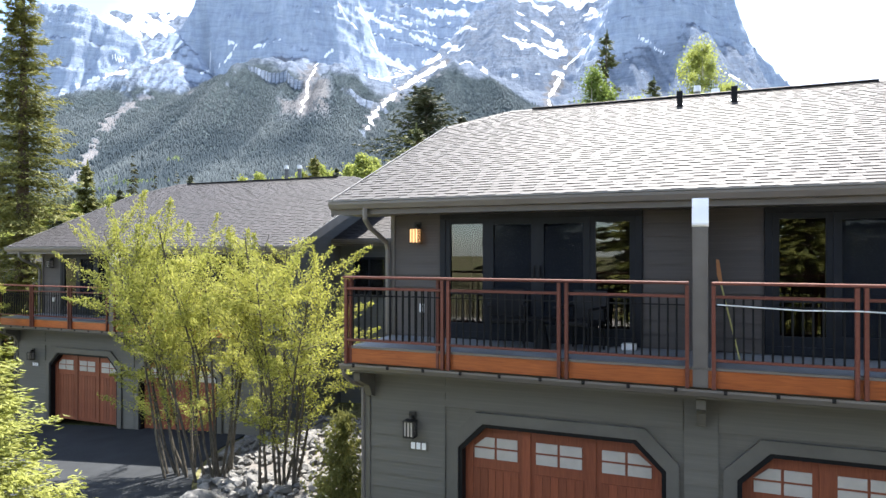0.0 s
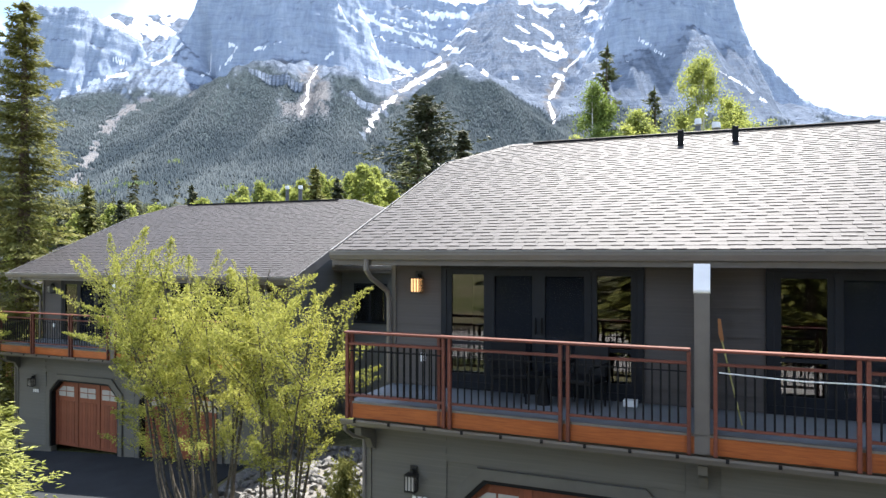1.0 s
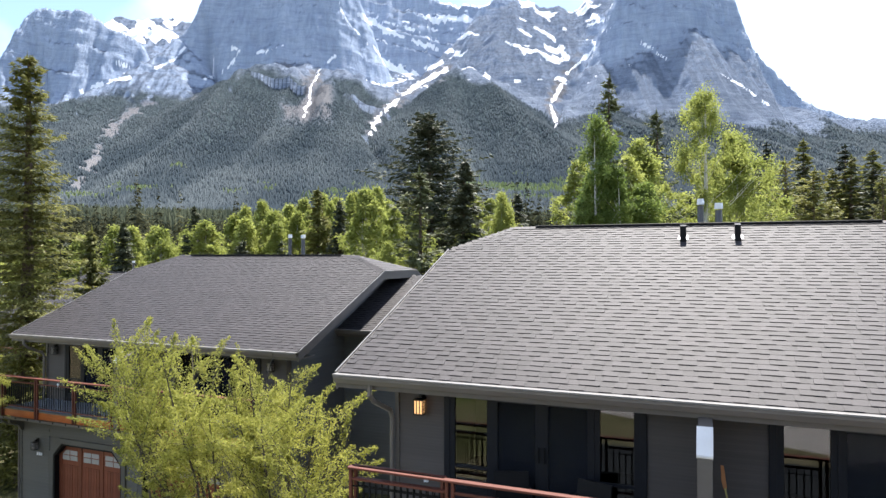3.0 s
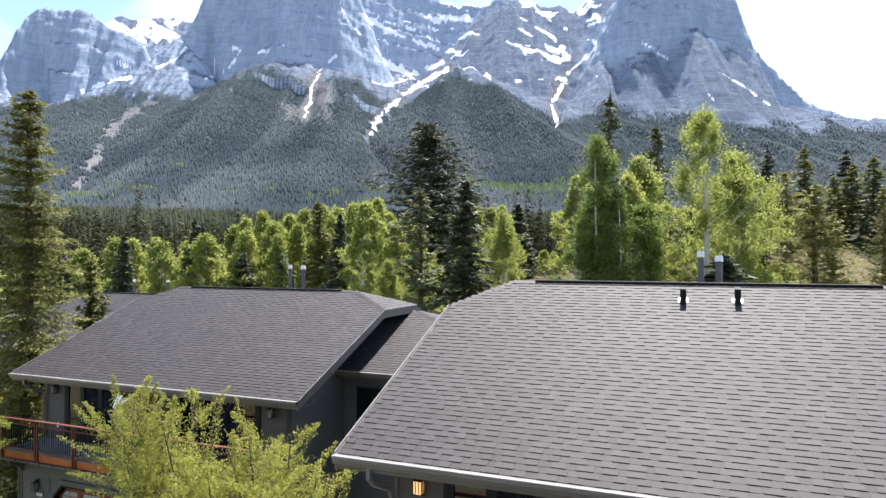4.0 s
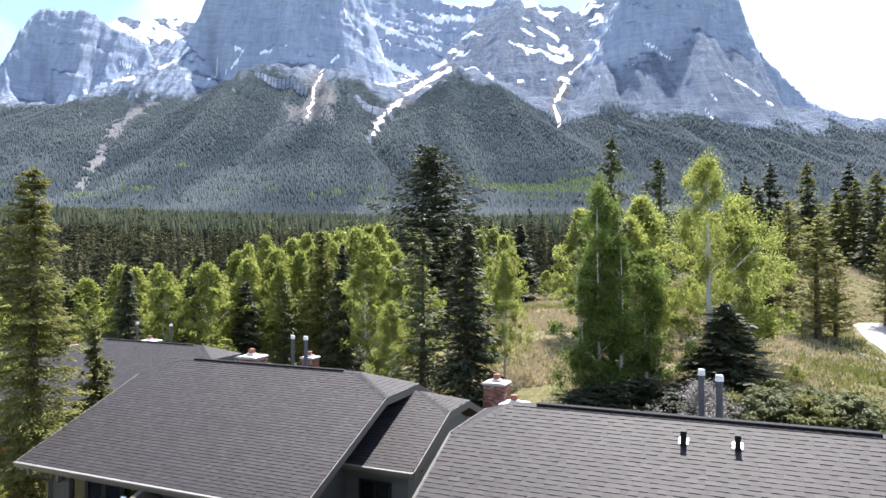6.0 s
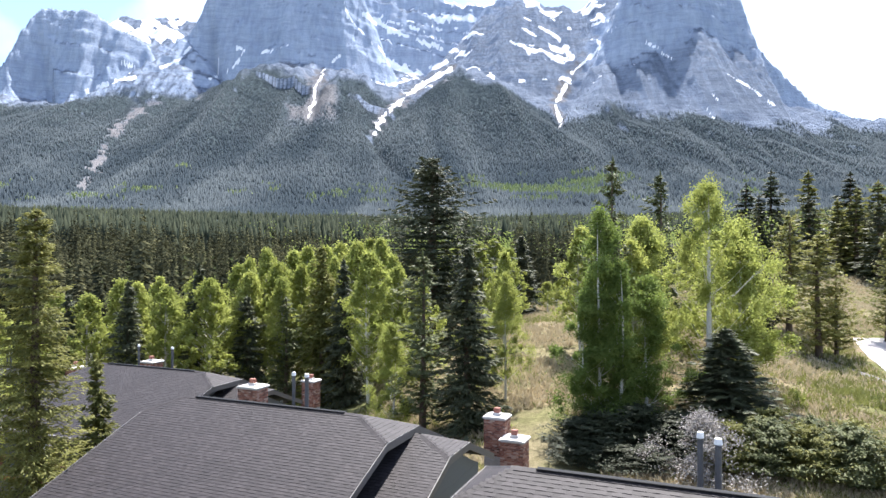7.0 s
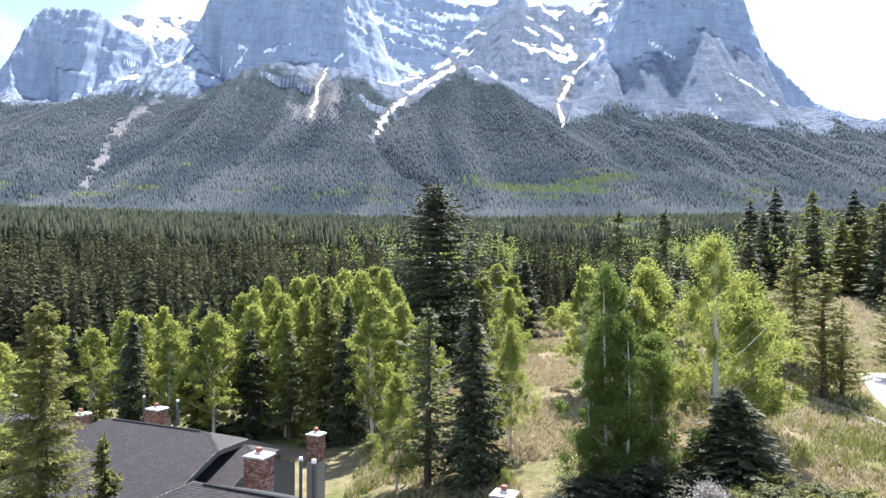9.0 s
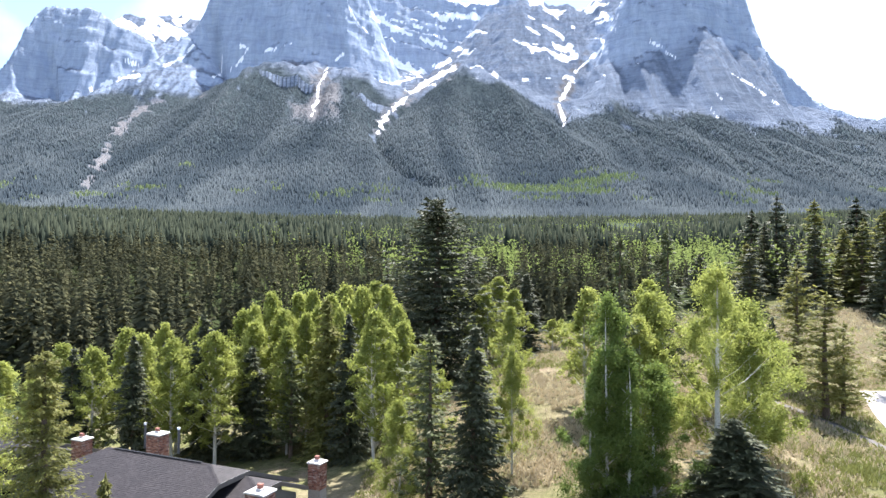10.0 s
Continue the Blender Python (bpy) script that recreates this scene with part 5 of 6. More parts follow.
stand("pine", PINE, -1.9, 47, 13.5, 2.4, label="open olive-green pine behind the chimneys", group=SP)
stand("spruce", DARK, 1.3, 46, 14.0, 2.4, label="dark blue-green spruce behind the chimneys", group=SP)
stand("spruce", DARK, 10.2, 94, 16.2, 2.8, label="narrow dark spruce on the meadow slope", group=SP)
stand("pine", PINE, 11.8, 47.4, 20.2, 2.0, label="tall pine with a rounded green top", group=SP)
stand("pine", PINE, 20.5, 64, 21.4, 2.4, label="half-bare grey-green pine among the aspens", group=SP)
stand("spruce", DARK, 17.4, 41.5, 8.8, 3.4, label="low broad dark spruce at the hedge", group=SP)
stand("pine", PINE_L, 34.7, 62, 15.5, 2.99, label="olive pine standing alone on the meadow", group=SP)
stand("pine", PINE_L, 36.6, 62.5, 12.8, 1.82, label="small thin pine on the meadow", group=SP)
stand("spruce", DARK, 33.5, 70, 12.5, 1.4, label="dark narrow spruce on the meadow", group=SP)
stand("pine", PINE_L, 37.0, 72, 18.0, 2.86, label="pale grey-green pine on the meadow", group=SP)
stand("pine", PINE_L, 46.3, 70, 16.0, 2.08, label="small bright pine on the meadow", group=SP)
for x, y, top, r in ((-32, 65.2, 10.6, 2.3), (-38.2, 65.4, 9.4, 2.2), (-26.6, 69.6, 12.4, 2.4), (-10.6, 65.6, 12.8, 2.2)):
    stand("spruce", DARK, x, y, top, r, label="dark green spruce among the lawn aspens", group=SP)
for x, y, top, r in ((67.7, 139, 31, 4), (67, 123.5, 29, 3.4), (84, 138.7, 30.5, 4.5), (60, 128, 25, 3), (90, 132, 29, 4), (75, 128, 24, 3.2), (53, 120, 21, 3), (97, 138, 30, 4.5), (58, 112, 19, 2.6), (50, 112, 20, 3), (64, 118, 24, 3.4), (72, 117, 25, 3.6), (79, 122, 27, 3.8), (86, 124, 27, 4), (94, 126, 27, 4), (46, 124, 19, 3.2), (70, 108, 22, 3), (80, 112, 24, 3.6), (62, 138, 28, 4)):
    stand("spruce", FARSP, x, y, top, r * 1.15, label="tall dark spruce at the far edge of the meadow", group="spruces beyond the meadow")


def aspens(*rows):
    """Bright aspens of one grove: place, top and crown radius."""
    for x, y, top, r in rows:
        stand("aspen", ASPEN_N if y < 52 else ASPEN, x, y, top + 0.9 * math.sin(x * 3 + y), r * 1.22, label="bright spring-green aspen with pale trunk", group=AS)


aspens((-28.5, 66, 10.6, 2.6), (-36.5, 66, 8.9, 2.6), (-33, 69, 9.4, 2.4), (-24.5, 67, 11, 3), (-40, 62, 8, 2.4), (-33, 45, 9.6, 2.4), (-46, 66, 8, 2.6))  # on the lawn edge
aspens((-19.5, 75, 13, 3), (-16, 78, 13.6, 3), (-11, 79, 14, 3), (-22, 72, 11.6, 2.8), (-27, 72, 10.8, 2.8), (-31, 73, 10.2, 2.6), (-14, 74, 13.6, 2.8), (-18, 70.5, 11.5, 2.2), (-10, 83, 15, 3), (-14, 85, 15.5, 3.2), (-20, 84, 14.5, 3.2), (-25, 78, 12, 3), (-36, 72, 9.6, 2.8), (-42, 70, 8.6, 2.8), (-22.8, 75, 12.6, 2.2), (-29, 75.5, 10.6, 2.2), (-33.6, 76, 10.4, 2.3), (-12.4, 71, 12.4, 1.9), (-9.4, 70, 11.2, 1.8), (-16.6, 73.5, 13, 2), (-17.5, 81, 14.4, 2.4), (-22.6, 81, 13.4, 2.4))  # behind it
aspens((-8, 76, 14.2, 2.6), (-7.6, 62, 12.6, 2.7), (-5.2, 66, 12, 2.2), (4.3, 50, 12, 1.4), (-4.2, 48, 9, 1.6), (8, 88, 15, 2.2), (4, 84, 14, 2.4), (6.5, 96, 15, 2.6), (1, 97, 15, 2.6), (2.2, 60, 11, 1.6), (5.5, 66, 13, 1.7), (-2.5, 58, 11, 1.8), (-6.2, 72, 13.2, 1.9))  # behind the chimneys
aspens((14.3, 96, 9, 1.4), (16, 98, 8.5, 1.4), (19.5, 100, 9, 1.6), (22, 103, 10, 1.8), (12, 60, 15, 2.6), (17, 58, 16, 2.8), (24, 60, 15.5, 2.6), (28, 68, 14, 2.2), (13.2, 47.5, 15.2, 2.2), (14.6, 50, 16.5, 2.6), (20.5, 46.5, 14.8, 2.8), (22.5, 50, 15, 2.2))  # at the meadow trees
for x, y, top, r in ((9.9, 43.0, 16.4, 2.7), (10.9, 42.2, 13.0, 2.5), (12.8, 42.5, 12.0, 2.6), (8.9, 42.6, 11.0, 2.0)):
    stand("aspen", ASPEN_D, x, y, top, r, label="dense green aspen leafy to the ground", group=AS)
stand("aspen", ASPEN_T, 17.2, 43.5, 18.4, 3.8, label="tall aspen with white trunk and airy crown", group=AS)

# far forest


def far_trees(name, xs, ys, zs, hs, rs, mat, label, tiers=2, sides=5, seed=0, smooth=False, tone=None):
    """Many small conifers in one mesh, each a stack of ragged cones."""
    rng = np.random.default_rng(seed)
    n = len(xs)
    ang = np.arange(sides) * math.tau / sides
    V, F = [], []
    base = 0
    for t in range(tiers):
        f0, f1 = (0.12 + 0.8 * t / tiers), (0.12 + 0.8 * (t + 1) / tiers + 0.12 if t < tiers - 1 else 1.0)
        rad = rs * (1 - 0.82 * t / tiers)
        a = ang[None, :] + rng.random((n, 1)) * 6.28
        rr = rad[:, None] * (0.65 + 0.7 * rng.random((n, sides)))
        ring = np.stack([xs[:, None] + rr * np.cos(a), ys[:, None] + rr * np.sin(a), zs[:, None] + hs[:, None] * f0 + hs[:, None] * 0.05 * rng.normal(size=(n, sides))], -1)
        apex = np.stack([xs, ys, zs + hs * f1], -1)[:, None, :]
        V.append(np.concatenate([ring, apex], 1).reshape(-1, 3))
        i0 = base + np.arange(n)[:, None] * (sides + 1)
        for k in range(sides):
            F.append(np.concatenate([i0 + k, i0 + (k + 1) % sides, i0 + sides], 1))
        base += n * (sides + 1)
    tone = rng.random(n) if tone is None else tone
    ob = from_arrays(name, np.concatenate(V), np.concatenate(F), mat, {"tone": np.tile(np.repeat(tone, sides + 1), tiers)}, smooth)
    return tagged(ob, label, "forest", kind="stuff")


def scatter_valley():
    rng = np.random.default_rng(5)
    n = 44000
    r = np.sqrt(105.0 ** 2 + (1300.0 ** 2 - 105.0 ** 2) * rng.random(n) ** 1.25)
    t = rng.uniform(-0.8, 0.8, n)
    x, y = t * r, r
    keep = (forest_area(x, y) > rng.random(n)) & (fractal(x, y, 40, 3, 71) > 0.3)
    x, y = x[keep], y[keep]
    d = np.hypot(x, y)
    h = (8 + 13 * rng.random(len(x)) + 5 * rng.random(len(x)) ** 4) * (0.75 + 0.5 * fractal(x, y, 60, 3, 72))
    h *= 1 - 0.35 * ramp01(x / y, 0.0, 0.3) * (1 - ramp01(d, 200, 330))
    z = np.where(d < 640, ground_z(x, y), valley_z(x, y)) - 0.5
    leafy = fractal(x, y, 70, 3, 73) + 0.12 * ramp01(x / y, -0.2, 0.1) > 0.72
    near = d < 265
    thin = (d < 430) & (rng.random(len(x)) < np.where(near, 0.66, 0.5))
    h = np.where(d < 430, 1.12 * h, h)
    x, y, h, z, d, leafy, near = (v[~thin] for v in (x, y, h, z, d, leafy, near))
    # each spruce of the wood hung with twig sprays, fewer and larger the farther off
    for nm, sel, K, big in (("spruce_forest", near & ~leafy, 170, 1.0), ("spruce_forest", ~near & (d < 430) & ~leafy, 80, 1.3)):
        m = sel.sum()
        tiers = K // 10
        f = 0.05 + 0.95 * ((np.arange(K) // 10)[None, :] + 0.7 * rng.random((m, K)) + rng.random((m, 1))) / (tiers + 0.6)
        f = np.minimum(f, 0.99)
        az = rng.random((m, K)) * math.tau
        reach = h[sel][:, None] * (0.11 + 0.06 * rng.random((m, 1))) * (1 - f) ** 0.85 * (0.75 + 0.5 * rng.random((m, K))) + 0.12
        rr = 0.55 * reach
        P = np.stack([x[sel][:, None] + rr * np.cos(az), y[sel][:, None] + rr * np.sin(az), z[sel][:, None] + h[sel][:, None] * f], -1).reshape(-1, 3)
        ax = np.stack([np.cos(az), np.sin(az), -0.45 + 6 * np.clip(f - 0.9, 0, 1)], -1).reshape(-1, 3) + rng.normal(size=(m * K, 3)) * 0.15
        ln = reach.ravel() * 1.0
        V, F = diamonds(rng, P, ax, ln, big * (0.16 + 0.42 * ln), 0.1, 0.6)
        tone = np.repeat(rng.random(m) ** 1.3, K * 4)
        tagged(from_arrays(nm, V, F, "forest_far", {"tone": tone}), "dense dark spruce forest beyond the meadow", "forest", kind="stuff")
    for nm, sel, mat, ti, si, k in (("spruce_forest_far", (d >= 430) & ~leafy, "forest_mid", 2, 5, 0.15),):
        far_trees(nm, x[sel], y[sel], z[sel], h[sel], h[sel] * k, mat, "dense dark spruce forest on the valley floor", ti, si, 6, True)
    # leafy clumps among the conifers
    s = np.where(leafy)[0]
    C = []
    for i in s:
        m = 72 if d[i] < 300 else 22
        q = rng.normal(size=(m, 3)) * [1.3, 1.3, 0.24 * h[i] * 0.7]
        C.append(q + [x[i], y[i], z[i] + 0.5 * h[i]])
    C = np.concatenate(C)
    L = np.where(np.hypot(C[:, 0], C[:, 1]) < 300, 0.6, 1.2) * (0.7 + 0.6 * rng.random(len(C)))
    V, F = diamonds(rng, C, rng.normal(size=C.shape), L, L * 0.8)
    tagged(from_arrays("aspen_forest", V, F, "forest_aspen", {"tone": rng.random(len(V))}), "light green aspens scattered through the forest", "forest", kind="stuff")


def scatter_slopes():
    tx, r, X, Y, Z, forest = MT
    rng = np.random.default_rng(8)
    n = 240000
    i = rng.random(n) ** 1.4 * 0.8 * (len(r) - 2)
    j = rng.random(n) * (len(tx) - 2)
    i0, j0 = i.astype(int), j.astype(int)
    fi, fj = i - i0, j - j0

    def pick(G):
        return (G[i0, j0] * (1 - fj) + G[i0, j0 + 1] * fj) * (1 - fi) + (G[i0 + 1, j0] * (1 - fj) + G[i0 + 1, j0 + 1] * fj) * fi
    x, y, z, f = pick(X), pick(Y), pick(Z), pick(forest)
    dens = 0.55 + 0.8 * fractal(x, y, 110, 4, 55)
    keep = (rng.random(n) < f * dens) & (y > 780)
    x, y, z = x[keep], y[keep], z[keep]
    h = (10 + 8 * rng.random(len(x))) * (1 - 0.4 * ramp01(z, 500, 950))
    t = x / y
    rough_edge = 0.16 * (rng.random(len(x)) - 0.5)
    light = (fractal(x, y, 90, 4, 57) + rough_edge > 0.74) & (y < 2000) | (np.abs(t - 0.15 + rough_edge * 0.4) < 0.11) & (fractal(x * 0.45, y, 110, 4, 58) + rough_edge > 0.57) & (y > 1550) & (y < 1900)
    light &= rng.random(len(x)) < 0.85
    # relief shade put into the trees' tone: darker in runnels, paler on ribs
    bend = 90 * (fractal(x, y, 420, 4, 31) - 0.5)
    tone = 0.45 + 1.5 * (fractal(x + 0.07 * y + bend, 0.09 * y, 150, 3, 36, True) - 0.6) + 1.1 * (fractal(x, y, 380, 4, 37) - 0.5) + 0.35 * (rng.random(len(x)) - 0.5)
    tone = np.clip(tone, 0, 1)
    far_trees("slope_forest", x[~light], y[~light], z[~light] - 1, h[~light], h[~light] * 0.19, "forest_slope_hazed", "conifer forest covering the mountain slopes", 1, 4, 9, True, tone[~light])
    far_trees("slope_aspens", x[light], y[light], z[light] - 1, h[light] * 0.95, h[light] * 0.34, "forest_aspen_hazed", "light green aspen patches on the slopes", 1, 5, 10)


scatter_valley()
scatter_slopes()

# ---- shrubs, rocks and paving round the houses ----


def willow(x, y, top, rad, seed, plumes=90, lean=(0.0, 0.0)):
    """A many-stemmed shrub: arching stems that end in feathery upright sprays."""
    rng = np.random.default_rng(seed)
    z0 = float(ground_z(x, y)) - 0.05
    h = top - z0
    t = thing("shrub", Matrix.Translation((x, y, z0)), "tall many-stemmed shrub with yellow-green spring leaves", "shrub", "shrubs before the driveway")
    bm = bmesh.new()
    C, A = [], []
    stems = []
    lean = np.array([lean[0], lean[1], 0.0])
    for i in range(10):
        az = rng.random() * math.tau
        d = np.array([math.cos(az), math.sin(az), 0])
        foot = d * 0.5 * rng.random()
        end = d * rad * (0.25 + 0.6 * rng.random()) + lean + [0, 0, h * (0.55 + 0.3 * rng.random())]
        mid = foot * 0.5 + end * 0.4 + [0, 0, h * 0.1]
        pts = [foot, foot * 0.7 + mid * 0.3 + rng.normal(size=3) * 0.05, mid, mid * 0.45 + end * 0.55 + rng.normal(size=3) * 0.06, end]
        part("stem", tube(bmesh.new(), [tuple(p) for p in pts], 0.036, 0.012, 6), "bark_willow", t)
        stems.append(pts)
    for k in range(plumes):
        pts = stems[rng.integers(len(stems))]
        s = 0.46 + 0.53 * rng.random() if rng.random() < 0.9 else 0.3 + 0.15 * rng.random()
        i = min(3, int(s * 4))
        root = pts[i] + (pts[i + 1] - pts[i]) * (s * 4 - i)
        az = rng.random() * math.tau
        out = np.array([math.cos(az), math.sin(az), 0]) * rad * 0.62 * rng.random() ** 0.6
        f = rng.random()
        tip = root + out + [0, 0, h * (0.01 + 0.24 * f)]
        r = math.hypot(tip[0] - lean[0], tip[1] - lean[1])
        lim = h * (1.0 - 0.33 * (r / rad) ** 2)
        tip[2] = min(tip[2], lim)
        tube(bm, [tuple(root), tuple(root * 0.5 + tip * 0.5 + [0, 0, -0.04]), tuple(tip)], 0.009, 0.003, 4)
        n = int(240 + 280 * rng.random())
        u = 0.15 + 0.95 * rng.random(n)
        ax = tip - root
        q = root + np.outer(u, ax) + rng.normal(size=(n, 3)) * (0.115 * (1.3 - u))[:, None] * [1, 1, 0.8]
        C.append(q)
        A.append(ax / max(np.linalg.norm(ax), 0.01) * 0.8 + rng.normal(size=(n, 3)) * 0.7)
    C, A = np.concatenate(C), np.concatenate(A)
    L = 0.046 * (0.6 + 0.8 * rng.random(len(C)))
    V, F = diamonds(rng, C, A, L, L * 0.6, 0.15)
    tagged(part("twig_work", bm, "bark_willow", t), kind="stuff")
    ob = tagged(from_arrays("foliage", V, F, "leaf_willow"), kind="stuff")
    ob.parent = t
    return t


willow(-5.8, 15.0, 6.7, 2.2, 101, 100, (-1.25, 1.2))
willow(-4.9, 14.5, 6.3, 2.1, 102, 100, (-0.5, 0.5))
willow(-3.3, 13.7, 6.0, 2.0, 103, 95, (0.2, -0.1))
willow(-14.7, 20.2, 5.4, 1.1, 104, 50)

NEAR = spruce_meshes(15, "needle_light", h=5.6, rad=2.1, whorls=24, per=20, twigs=150, droop=0.16, tw=0.13, power=0.9, wr=0.3, ragged=0.12)
plant("spruce", NEAR, -6.55, 8.6, float(ground_z(-6.55, 8.6)) - 0.05, 0.92, 0.86, "young spruce with pale green sunlit branch tips", "tree", SP)


def sheet(name, mat, label, lo, hi, t0, t1, rows=40, cols=24, axes=False, lift=0.03, category="paving"):
    """Thin paving that follows the ground, in strips from lo to hi; on the houses' own axes or on the plan."""
    bm = bmesh.new()
    top, low = [], []
    for i in range(rows + 1):
        t = t0 + (t1 - t0) * i / rows
        a, b = lo(t), hi(t)
        for k, (store, drop) in enumerate(((top, 0.0), (low, 0.14))):
            line = []
            for c in range(cols + 1):
                p = Vector((a + (b - a) * c / cols, t, 0))
                if axes:
                    p = HOME @ p
                line.append(bm.verts.new((p.x, p.y, float(ground_z(p.x, p.y)) + lift - drop)))
            store.append(line)
    for i in range(rows):
        for c in range(cols):
            bm.faces.new((top[i][c], top[i][c + 1], top[i + 1][c + 1], top[i + 1][c]))
        for c in (0, cols):
            bm.faces.new((top[i][c], top[i + 1][c], low[i + 1][c], low[i][c]))
    for i in (0, rows):
        for c in range(cols):
            bm.faces.new((top[i][c], top[i][c + 1], low[i][c + 1], low[i][c]))
    bmesh.ops.recalc_face_normals(bm, faces=bm.faces)
    return tagged(part(name, bm, mat), label, category, kind="structure")


def drive_edge(b):
    return -6.9 + 0.11 * (6.3 - max(b, 1.0)) ** 2 if b > 1.0 else -3.81 - 0.1 * (1.0 - b)


def trail_line(y):
    return 33.5 + (62 - y) * 0.26 if y < 62 else 33.5 - (y - 62) * 0.6


sheet("driveway", "asphalt", "dark grey asphalt driveway before the garages", lambda b: -16.0, drive_edge, -6.0, 6.45, axes=True)
sheet("driveway", "asphalt", "dark grey asphalt driveway before the near garages", lambda b: 0.9 - 0.04 * (0.7 - b), lambda b: 9.4 + 0.04 * (0.7 - b), -15.0, 0.72, axes=True)
sheet("road", "pavement", "pale concrete road at the edge of the meadow", lambda y: 43.3 - (71 - y) * 0.394, lambda y: 72.0, 46.0, 71.3, lift=0.06, category="road")
sheet("trail", "trail", "narrow grey trail through the meadow", lambda y: trail_line(y) - 0.5 - 0.1 * math.sin(y), lambda y: trail_line(y) + 0.5 + 0.1 * math.sin(1.7 * y), 46.0, 72.0, 60, 3, lift=0.04, category="path")

# rip-rap stones in the bed between the driveways
bed = thing("rock_bed", Matrix.Translation((0, 0, 0)), "bed of loose pale angular stones by the shrubs", "stones")
rng_s = random.Random(77)
stone_lib = []
for k in range(7):
    bm = bmesh.new()
    bmesh.ops.create_icosphere(bm, subdivisions=1, radius=1)
    for v in bm.verts:
        v.co = Vector((v.co.x * rng_s.uniform(0.7, 1.25), v.co.y * rng_s.uniform(0.6, 1.1), v.co.z * rng_s.uniform(0.4, 0.8)))
    me = bpy.data.meshes.new("stone")
    bm.to_mesh(me)
    bm.free()
    me.materials.append(M["rock"])
    stone_lib.append(me)
rest_v, rest_f = [], []
for k in range(1100):
    a, b = rng_s.uniform(-6.6, -0.75), rng_s.uniform(1.2, 8.2)
    if a < -6.7 + 0.11 * (6.3 - b) ** 2 and b < 6.4 or a < -6.3:
        continue
    p = HOME @ Vector((a, b, 0))
    s = rng_s.uniform(0.06, 0.15) * (1.5 if rng_s.random() < 0.08 else 1)
    m = Matrix.Translation((p.x, p.y, float(ground_z(p.x, p.y)) + 0.03 + s * 0.35)) @ Euler((rng_s.uniform(-0.6, 0.6), rng_s.uniform(-0.6, 0.6), rng_s.uniform(0, 6.3))).to_matrix().to_4x4() @ Matrix.Scale(s, 4)
    me = stone_lib[k % 7]
    if k < 420:
        share("stone", me, bed, m)
    else:
        n = len(rest_v)
        rest_v += [tuple(m @ v.co) for v in me.vertices]
        rest_f += [tuple(n + i for i in q.vertices) for q in me.polygons]
ob = tagged(from_arrays("stone_rest", rest_v, rest_f, "rock"), kind="stuff")
ob.parent = bed


sheet("gravel_bed", "soil", "dark soil bed under the loose stones", lambda b: drive_edge(b) + 0.15 if b < 6.3 else -6.6, lambda b: -0.3, 1.05, 8.5, axes=True, lift=0.02, category="bed")

# boulder, hedge of low conifers, bare grey shrub
bm = bmesh.new()
bmesh.ops.create_icosphere(bm, subdivisions=3, radius=0.45)
for v in bm.verts:
    v.co *= 1 + 0.25 * (noise.noise(v.co * 2.2) + 0.4 * noise.noise(v.co * 6))
    v.co.z *= 0.7
bx, by = -4.6, 12.4
b = part("boulder", bm, "rock")
b.matrix_basis = Matrix.Translation((bx, by, float(ground_z(bx, by)) + 0.12))
tagged(b, "rounded grey boulder beside the shrub stems", "boulder")
HEDGE = [spruce_meshes(s, mt, h=3.0, rad=1.9, whorls=26, per=14, twigs=34, droop=0.05, tw=0.26, ragged=0.3, power=0.5) for s, mt in ((81, "needle_spruce"), (82, "needle_pine"), (83, "needle_shaded"))]
for k, (x, y, s) in enumerate(((15.4, 36.4, 0.9), (17.4, 36, 1.0), (19.3, 35.3, 0.95), (21.2, 34.6, 1.05), (23.2, 34.2, 0.9), (25, 33.6, 1.0), (18.2, 37.5, 1.0), (20.4, 37, 0.9), (22.4, 36.2, 0.95), (27, 33, 1.0))):
    plant("juniper", HEDGE[k % 2], x, y, float(ground_z(x, y)) - 0.1, s, s, "spreading low green juniper in the hedge", "shrub", "junipers in the hedge", k * 1.3)
plant("juniper", HEDGE[0], -1.75, 11.5, float(ground_z(-1.75, 11.5)) - 0.05, 0.24, 0.66, "narrow dark upright juniper at the wall corner", "shrub", "")
GREY = aspen_meshes(91, "twig_grey", h=4.0, rad=1.8, clumps=90, leaves=90, low=0.12, leaf=0.07, bark="bark_willow", trunk_r=0.12)
plant("bare_shrub", GREY, 13.4, 34.6, float(ground_z(13.4, 34.6)) - 0.1, 1.4, 0.95, "grey bare-twigged shrub behind the roof", "shrub", "")
# these junipers use the darkest needles, coloured as if in tree shade
for x, y, s in ((7.5, 38, 0.6), (9, 37, 0.7), (11, 36.5, 0.65), (9.5, 39.5, 1.0), (11.5, 39.8, 1.1), (13.5, 39.3, 1.0), (15, 38.5, 0.9), (8.0, 40.4, 0.8), (12.4, 37.8, 0.8)):
    plant("juniper", HEDGE[2], x, y, float(ground_z(x, y)) - 0.1, s * 1.2, s * 0.7, "low juniper coloured dark for the shade under the aspens", "shrub", "", x)


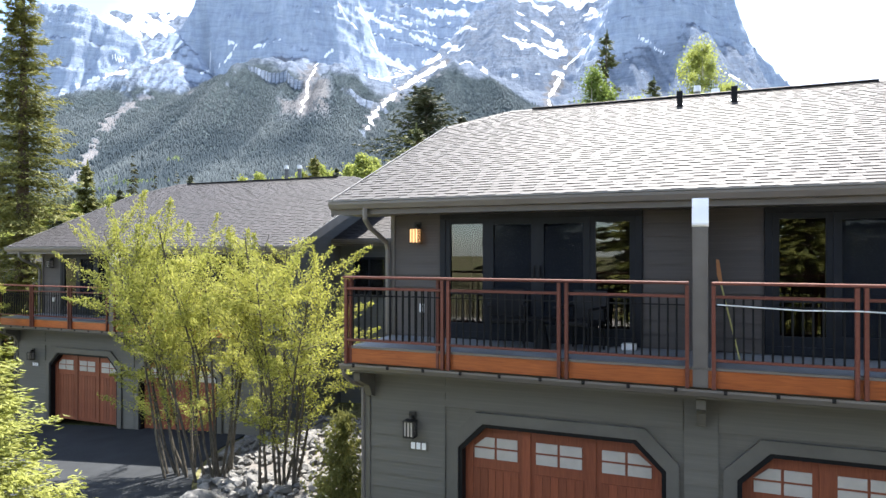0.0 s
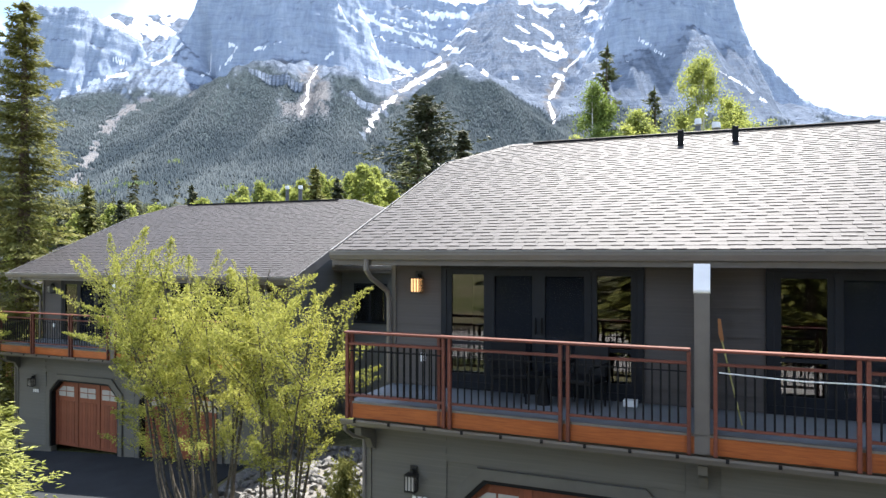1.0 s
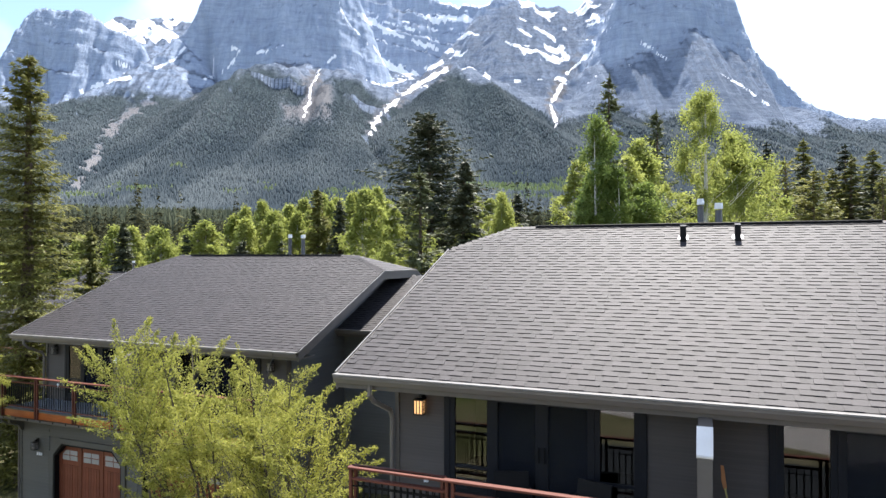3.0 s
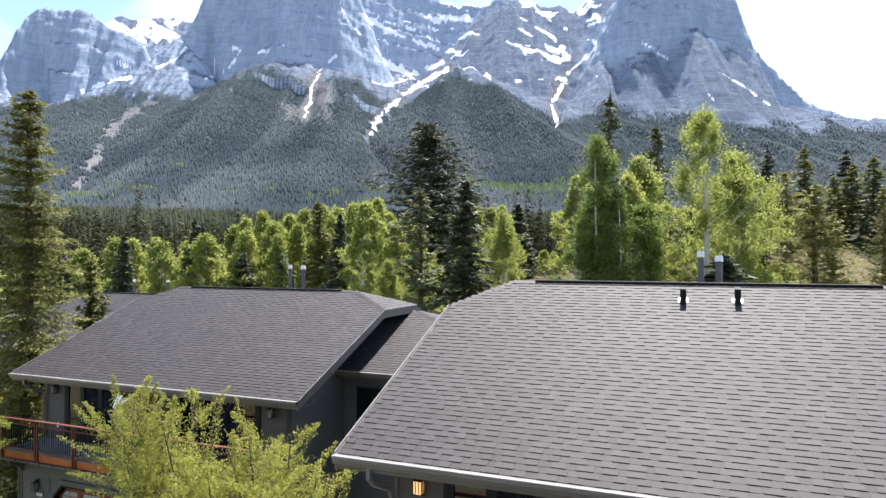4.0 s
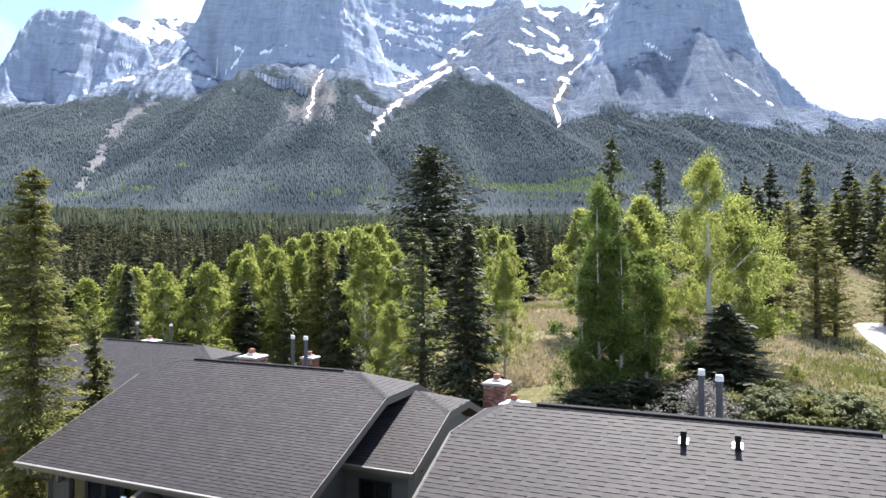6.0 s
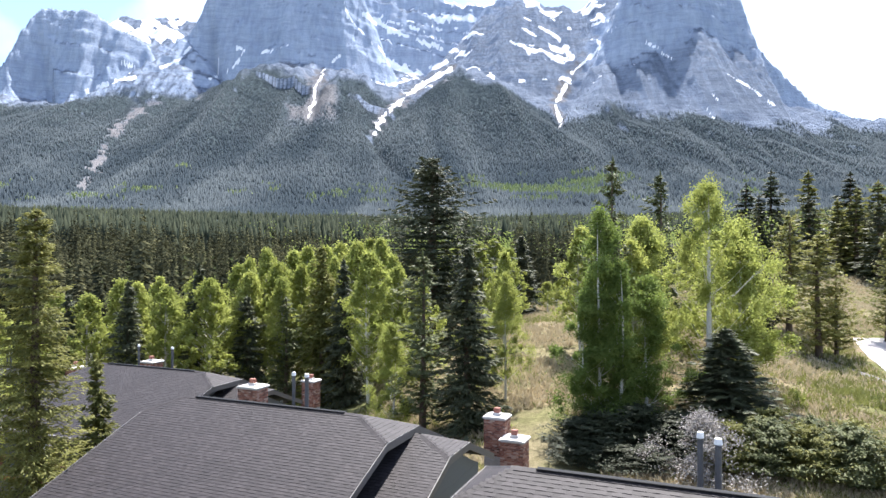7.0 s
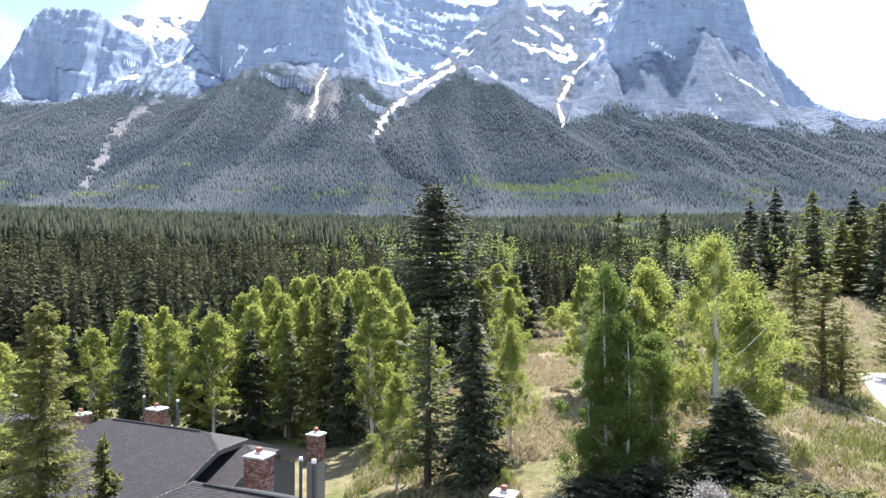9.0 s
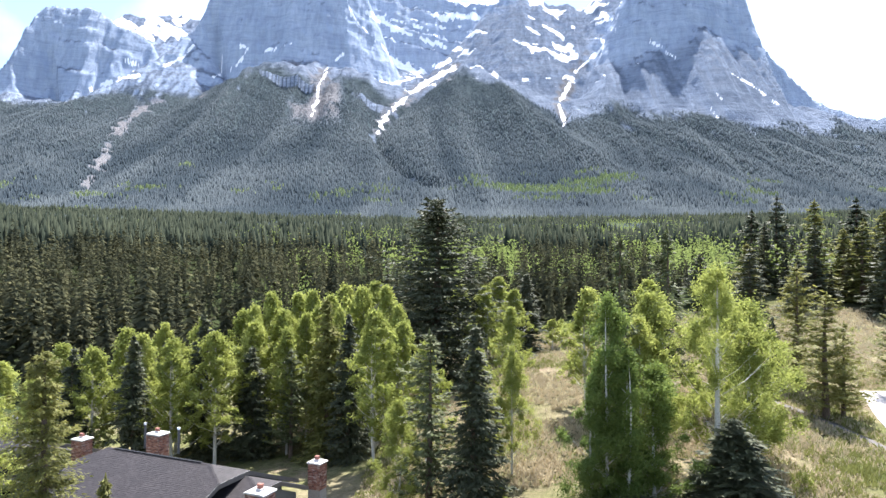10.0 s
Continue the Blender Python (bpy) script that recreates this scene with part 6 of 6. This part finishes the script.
# long grass and low growth over the meadow
def meadow():
    rng = np.random.default_rng(33)
    n = 58000
    y = 30 + 95 * rng.random(n) ** 1.2
    x = rng.uniform(-0.35, 0.72, n) * y
    keep = (x > -8 + 0 * y) & (forest_area(x, y) < 0.5) & (fractal(x, y, 6, 3, 43) > 0.33)
    keep &= ~((x > 43.0 - (71 - y) * 0.394 - 0.4) & (y < 72))
    keep &= np.abs(x - np.where(y < 62, 33.5 + (62 - y) * 0.26, 33.5 - (y - 62) * 0.6)) > 0.7
    x, y = x[keep], y[keep]
    dry = fractal(x, y, 16, 3, 44) + 0.1 * rng.normal(size=len(x)) > 0.31 - 0.06 * ramp01(x / y, 0.35, 0.5)
    for nm, sel, mat, label in (("dry_grass", dry, "grass_dry", "tufts of dry straw-coloured grass"), ("green_grass", ~dry, "grass_green", "tufts of fresh green grass and weeds")):
        C = np.stack([x[sel], y[sel], ground_z(x[sel], y[sel])], -1)
        C = np.repeat(C, 4, 0) + rng.normal(size=(4 * sel.sum(), 3)) * [0.14, 0.14, 0.0]
        L = 0.3 + 0.35 * rng.random(len(C))
        C[:, 2] += L * 0.4
        A = rng.normal(size=C.shape) * [0.45, 0.45, 0.1] + [0, 0, 1]
        V, F = diamonds(rng, C, A, L, 0.09 * (0.6 + rng.random(len(C))))
        tagged(from_arrays(nm, V, F, mat), label, "grass", kind="stuff")


meadow()
LOW = aspen_meshes(92, "leaf_aspen", h=1.6, rad=0.9, clumps=40, leaves=40, low=0.05, leaf=0.08, bark="bark_willow", trunk_r=0.1)
rng_s = random.Random(9)
for k in range(26):
    y = rng_s.uniform(38, 100)
    x = rng_s.uniform(0.03, 0.2) * y if k < 14 else rng_s.uniform(0.42, 0.6) * y
    s = rng_s.uniform(0.5, 1.0)
    plant("bush", LOW, x, y, float(ground_z(x, y)) - 0.05, s, s, "low green bush in the rough grass", "shrub", "bushes on the meadow", k)

# spruces on the street side, seen only as reflections in the glass
for x, y, top, r in ((-12, -24, 16, 3.4), (-5, -26, 17, 3.6), (1.5, -24, 16, 3.4), (8, -25, 17, 3.6), (14, -24, 15, 3.2), (21, -22, 16, 3.4), (-20, -22, 16, 3.4), (-9, -14, 13, 2.6), (-2, -17, 15, 2.8), (5, -16, 12, 2.5), (11, -15, 14, 2.7), (-16, -12, 12, 2.4), (18, -13, 13, 2.6), (-30, -36, 18, 4.4), (-23, -38, 20, 4.6), (-16, -36, 19, 4.4), (-9, -39, 20, 4.8), (-2, -37, 19, 4.4), (5, -39, 20, 4.6), (12, -37, 18, 4.4), (19, -38, 20, 4.6), (26, -36, 19, 4.4), (33, -34, 18, 4.2)):
    stand("spruce", FARSP, x, y, top, r, label="green spruce across the street", group="spruces across the street")



sheet("street", "pavement", "pale dusty street before the houses", lambda y: -34.0, lambda y: 34.0, -22.0, -9.0, 20, 60, lift=0.02, category="road")

# loose things on the balcony
bro = thing("paddle", HOME @ Matrix.Translation((5.1, 1.0, 3.28)), "long wooden paddle leaning in the balcony corner", "paddle")
part("shaft", tube(bmesh.new(), [(0.3, -0.35, 0.0), (0.07, 0.2, 1.02)], 0.011, 0.013, 6), "pole", bro, "yellow-green shaft")
part("blade", prism(bmesh.new(), [(0.06, 0.98), (0.1, 1.0), (0.06, 1.3), (0.02, 1.31), (0.03, 1.1)], "y", 0.18, 0.21), "broom", bro, "brown wooden blade")
cord = thing("cord", HOME, "white cord tied along the balcony railing", "cord")
part("strand", tube(bmesh.new(), [(5.12, -0.105, 4.06), (6.0, -0.11, 4.02), (6.6, -0.11, 4.03), (7.6, -0.11, 3.99), (8.6, -0.11, 4.02)], 0.008, 0.008, 5), "rope", cord)


def patio_chair(a, b, turn):
    """Dark moulded armchair on four legs."""
    c = thing("patio_chair", HOME @ Matrix.Translation((a, b, 3.27)) @ Matrix.Rotation(turn, 4, "Z"), "dark woven patio armchair on the balcony deck", "chair", "chairs on the balcony")
    part("seat", boxed(-0.27, 0.27, -0.27, 0.27, 0.36, 0.43, bevel=0.015), "black", c)
    part("backrest", prism(bmesh.new(), [(0.24, 0.43), (0.29, 0.43), (0.36, 0.84), (0.31, 0.85)], "x", -0.27, 0.27), "black", c)
    for sx in (-1, 1):
        part("armrest", boxed(sx * 0.27 - 0.03, sx * 0.27 + 0.03, -0.25, 0.3, 0.6, 0.635, bevel=0.008), "black", c)
        for sy in (-1, 1):
            part("leg", tube(bmesh.new(), [(sx * 0.25, sy * 0.24, 0), (sx * 0.25, sy * 0.24, 0.6)], 0.016, 0.016, 6), "black", c)
    return c


patio_chair(2.2, 0.95, 0.3)
patio_chair(3.3, 0.95, -0.3)
tb = thing("side_table", HOME @ Matrix.Translation((2.75, 0.9, 3.27)), "small dark round side table between the chairs", "table")
part("tabletop", tube(bmesh.new(), [(0, 0, 0.42), (0, 0, 0.45)], 0.24, 0.24, 20), "black", tb)
part("pedestal", tube(bmesh.new(), [(0, 0, 0), (0, 0, 0.42)], 0.12, 0.03, 10), "black", tb)
bx = part("storage_box", boxed(-0.1, 0.1, -0.08, 0.08, 0, 0.09, bevel=0.008), "white")
bx.matrix_basis = HOME @ Matrix.Translation((3.95, 1.25, 3.27))
tagged(bx, "small white plastic box on the balcony deck", "box")
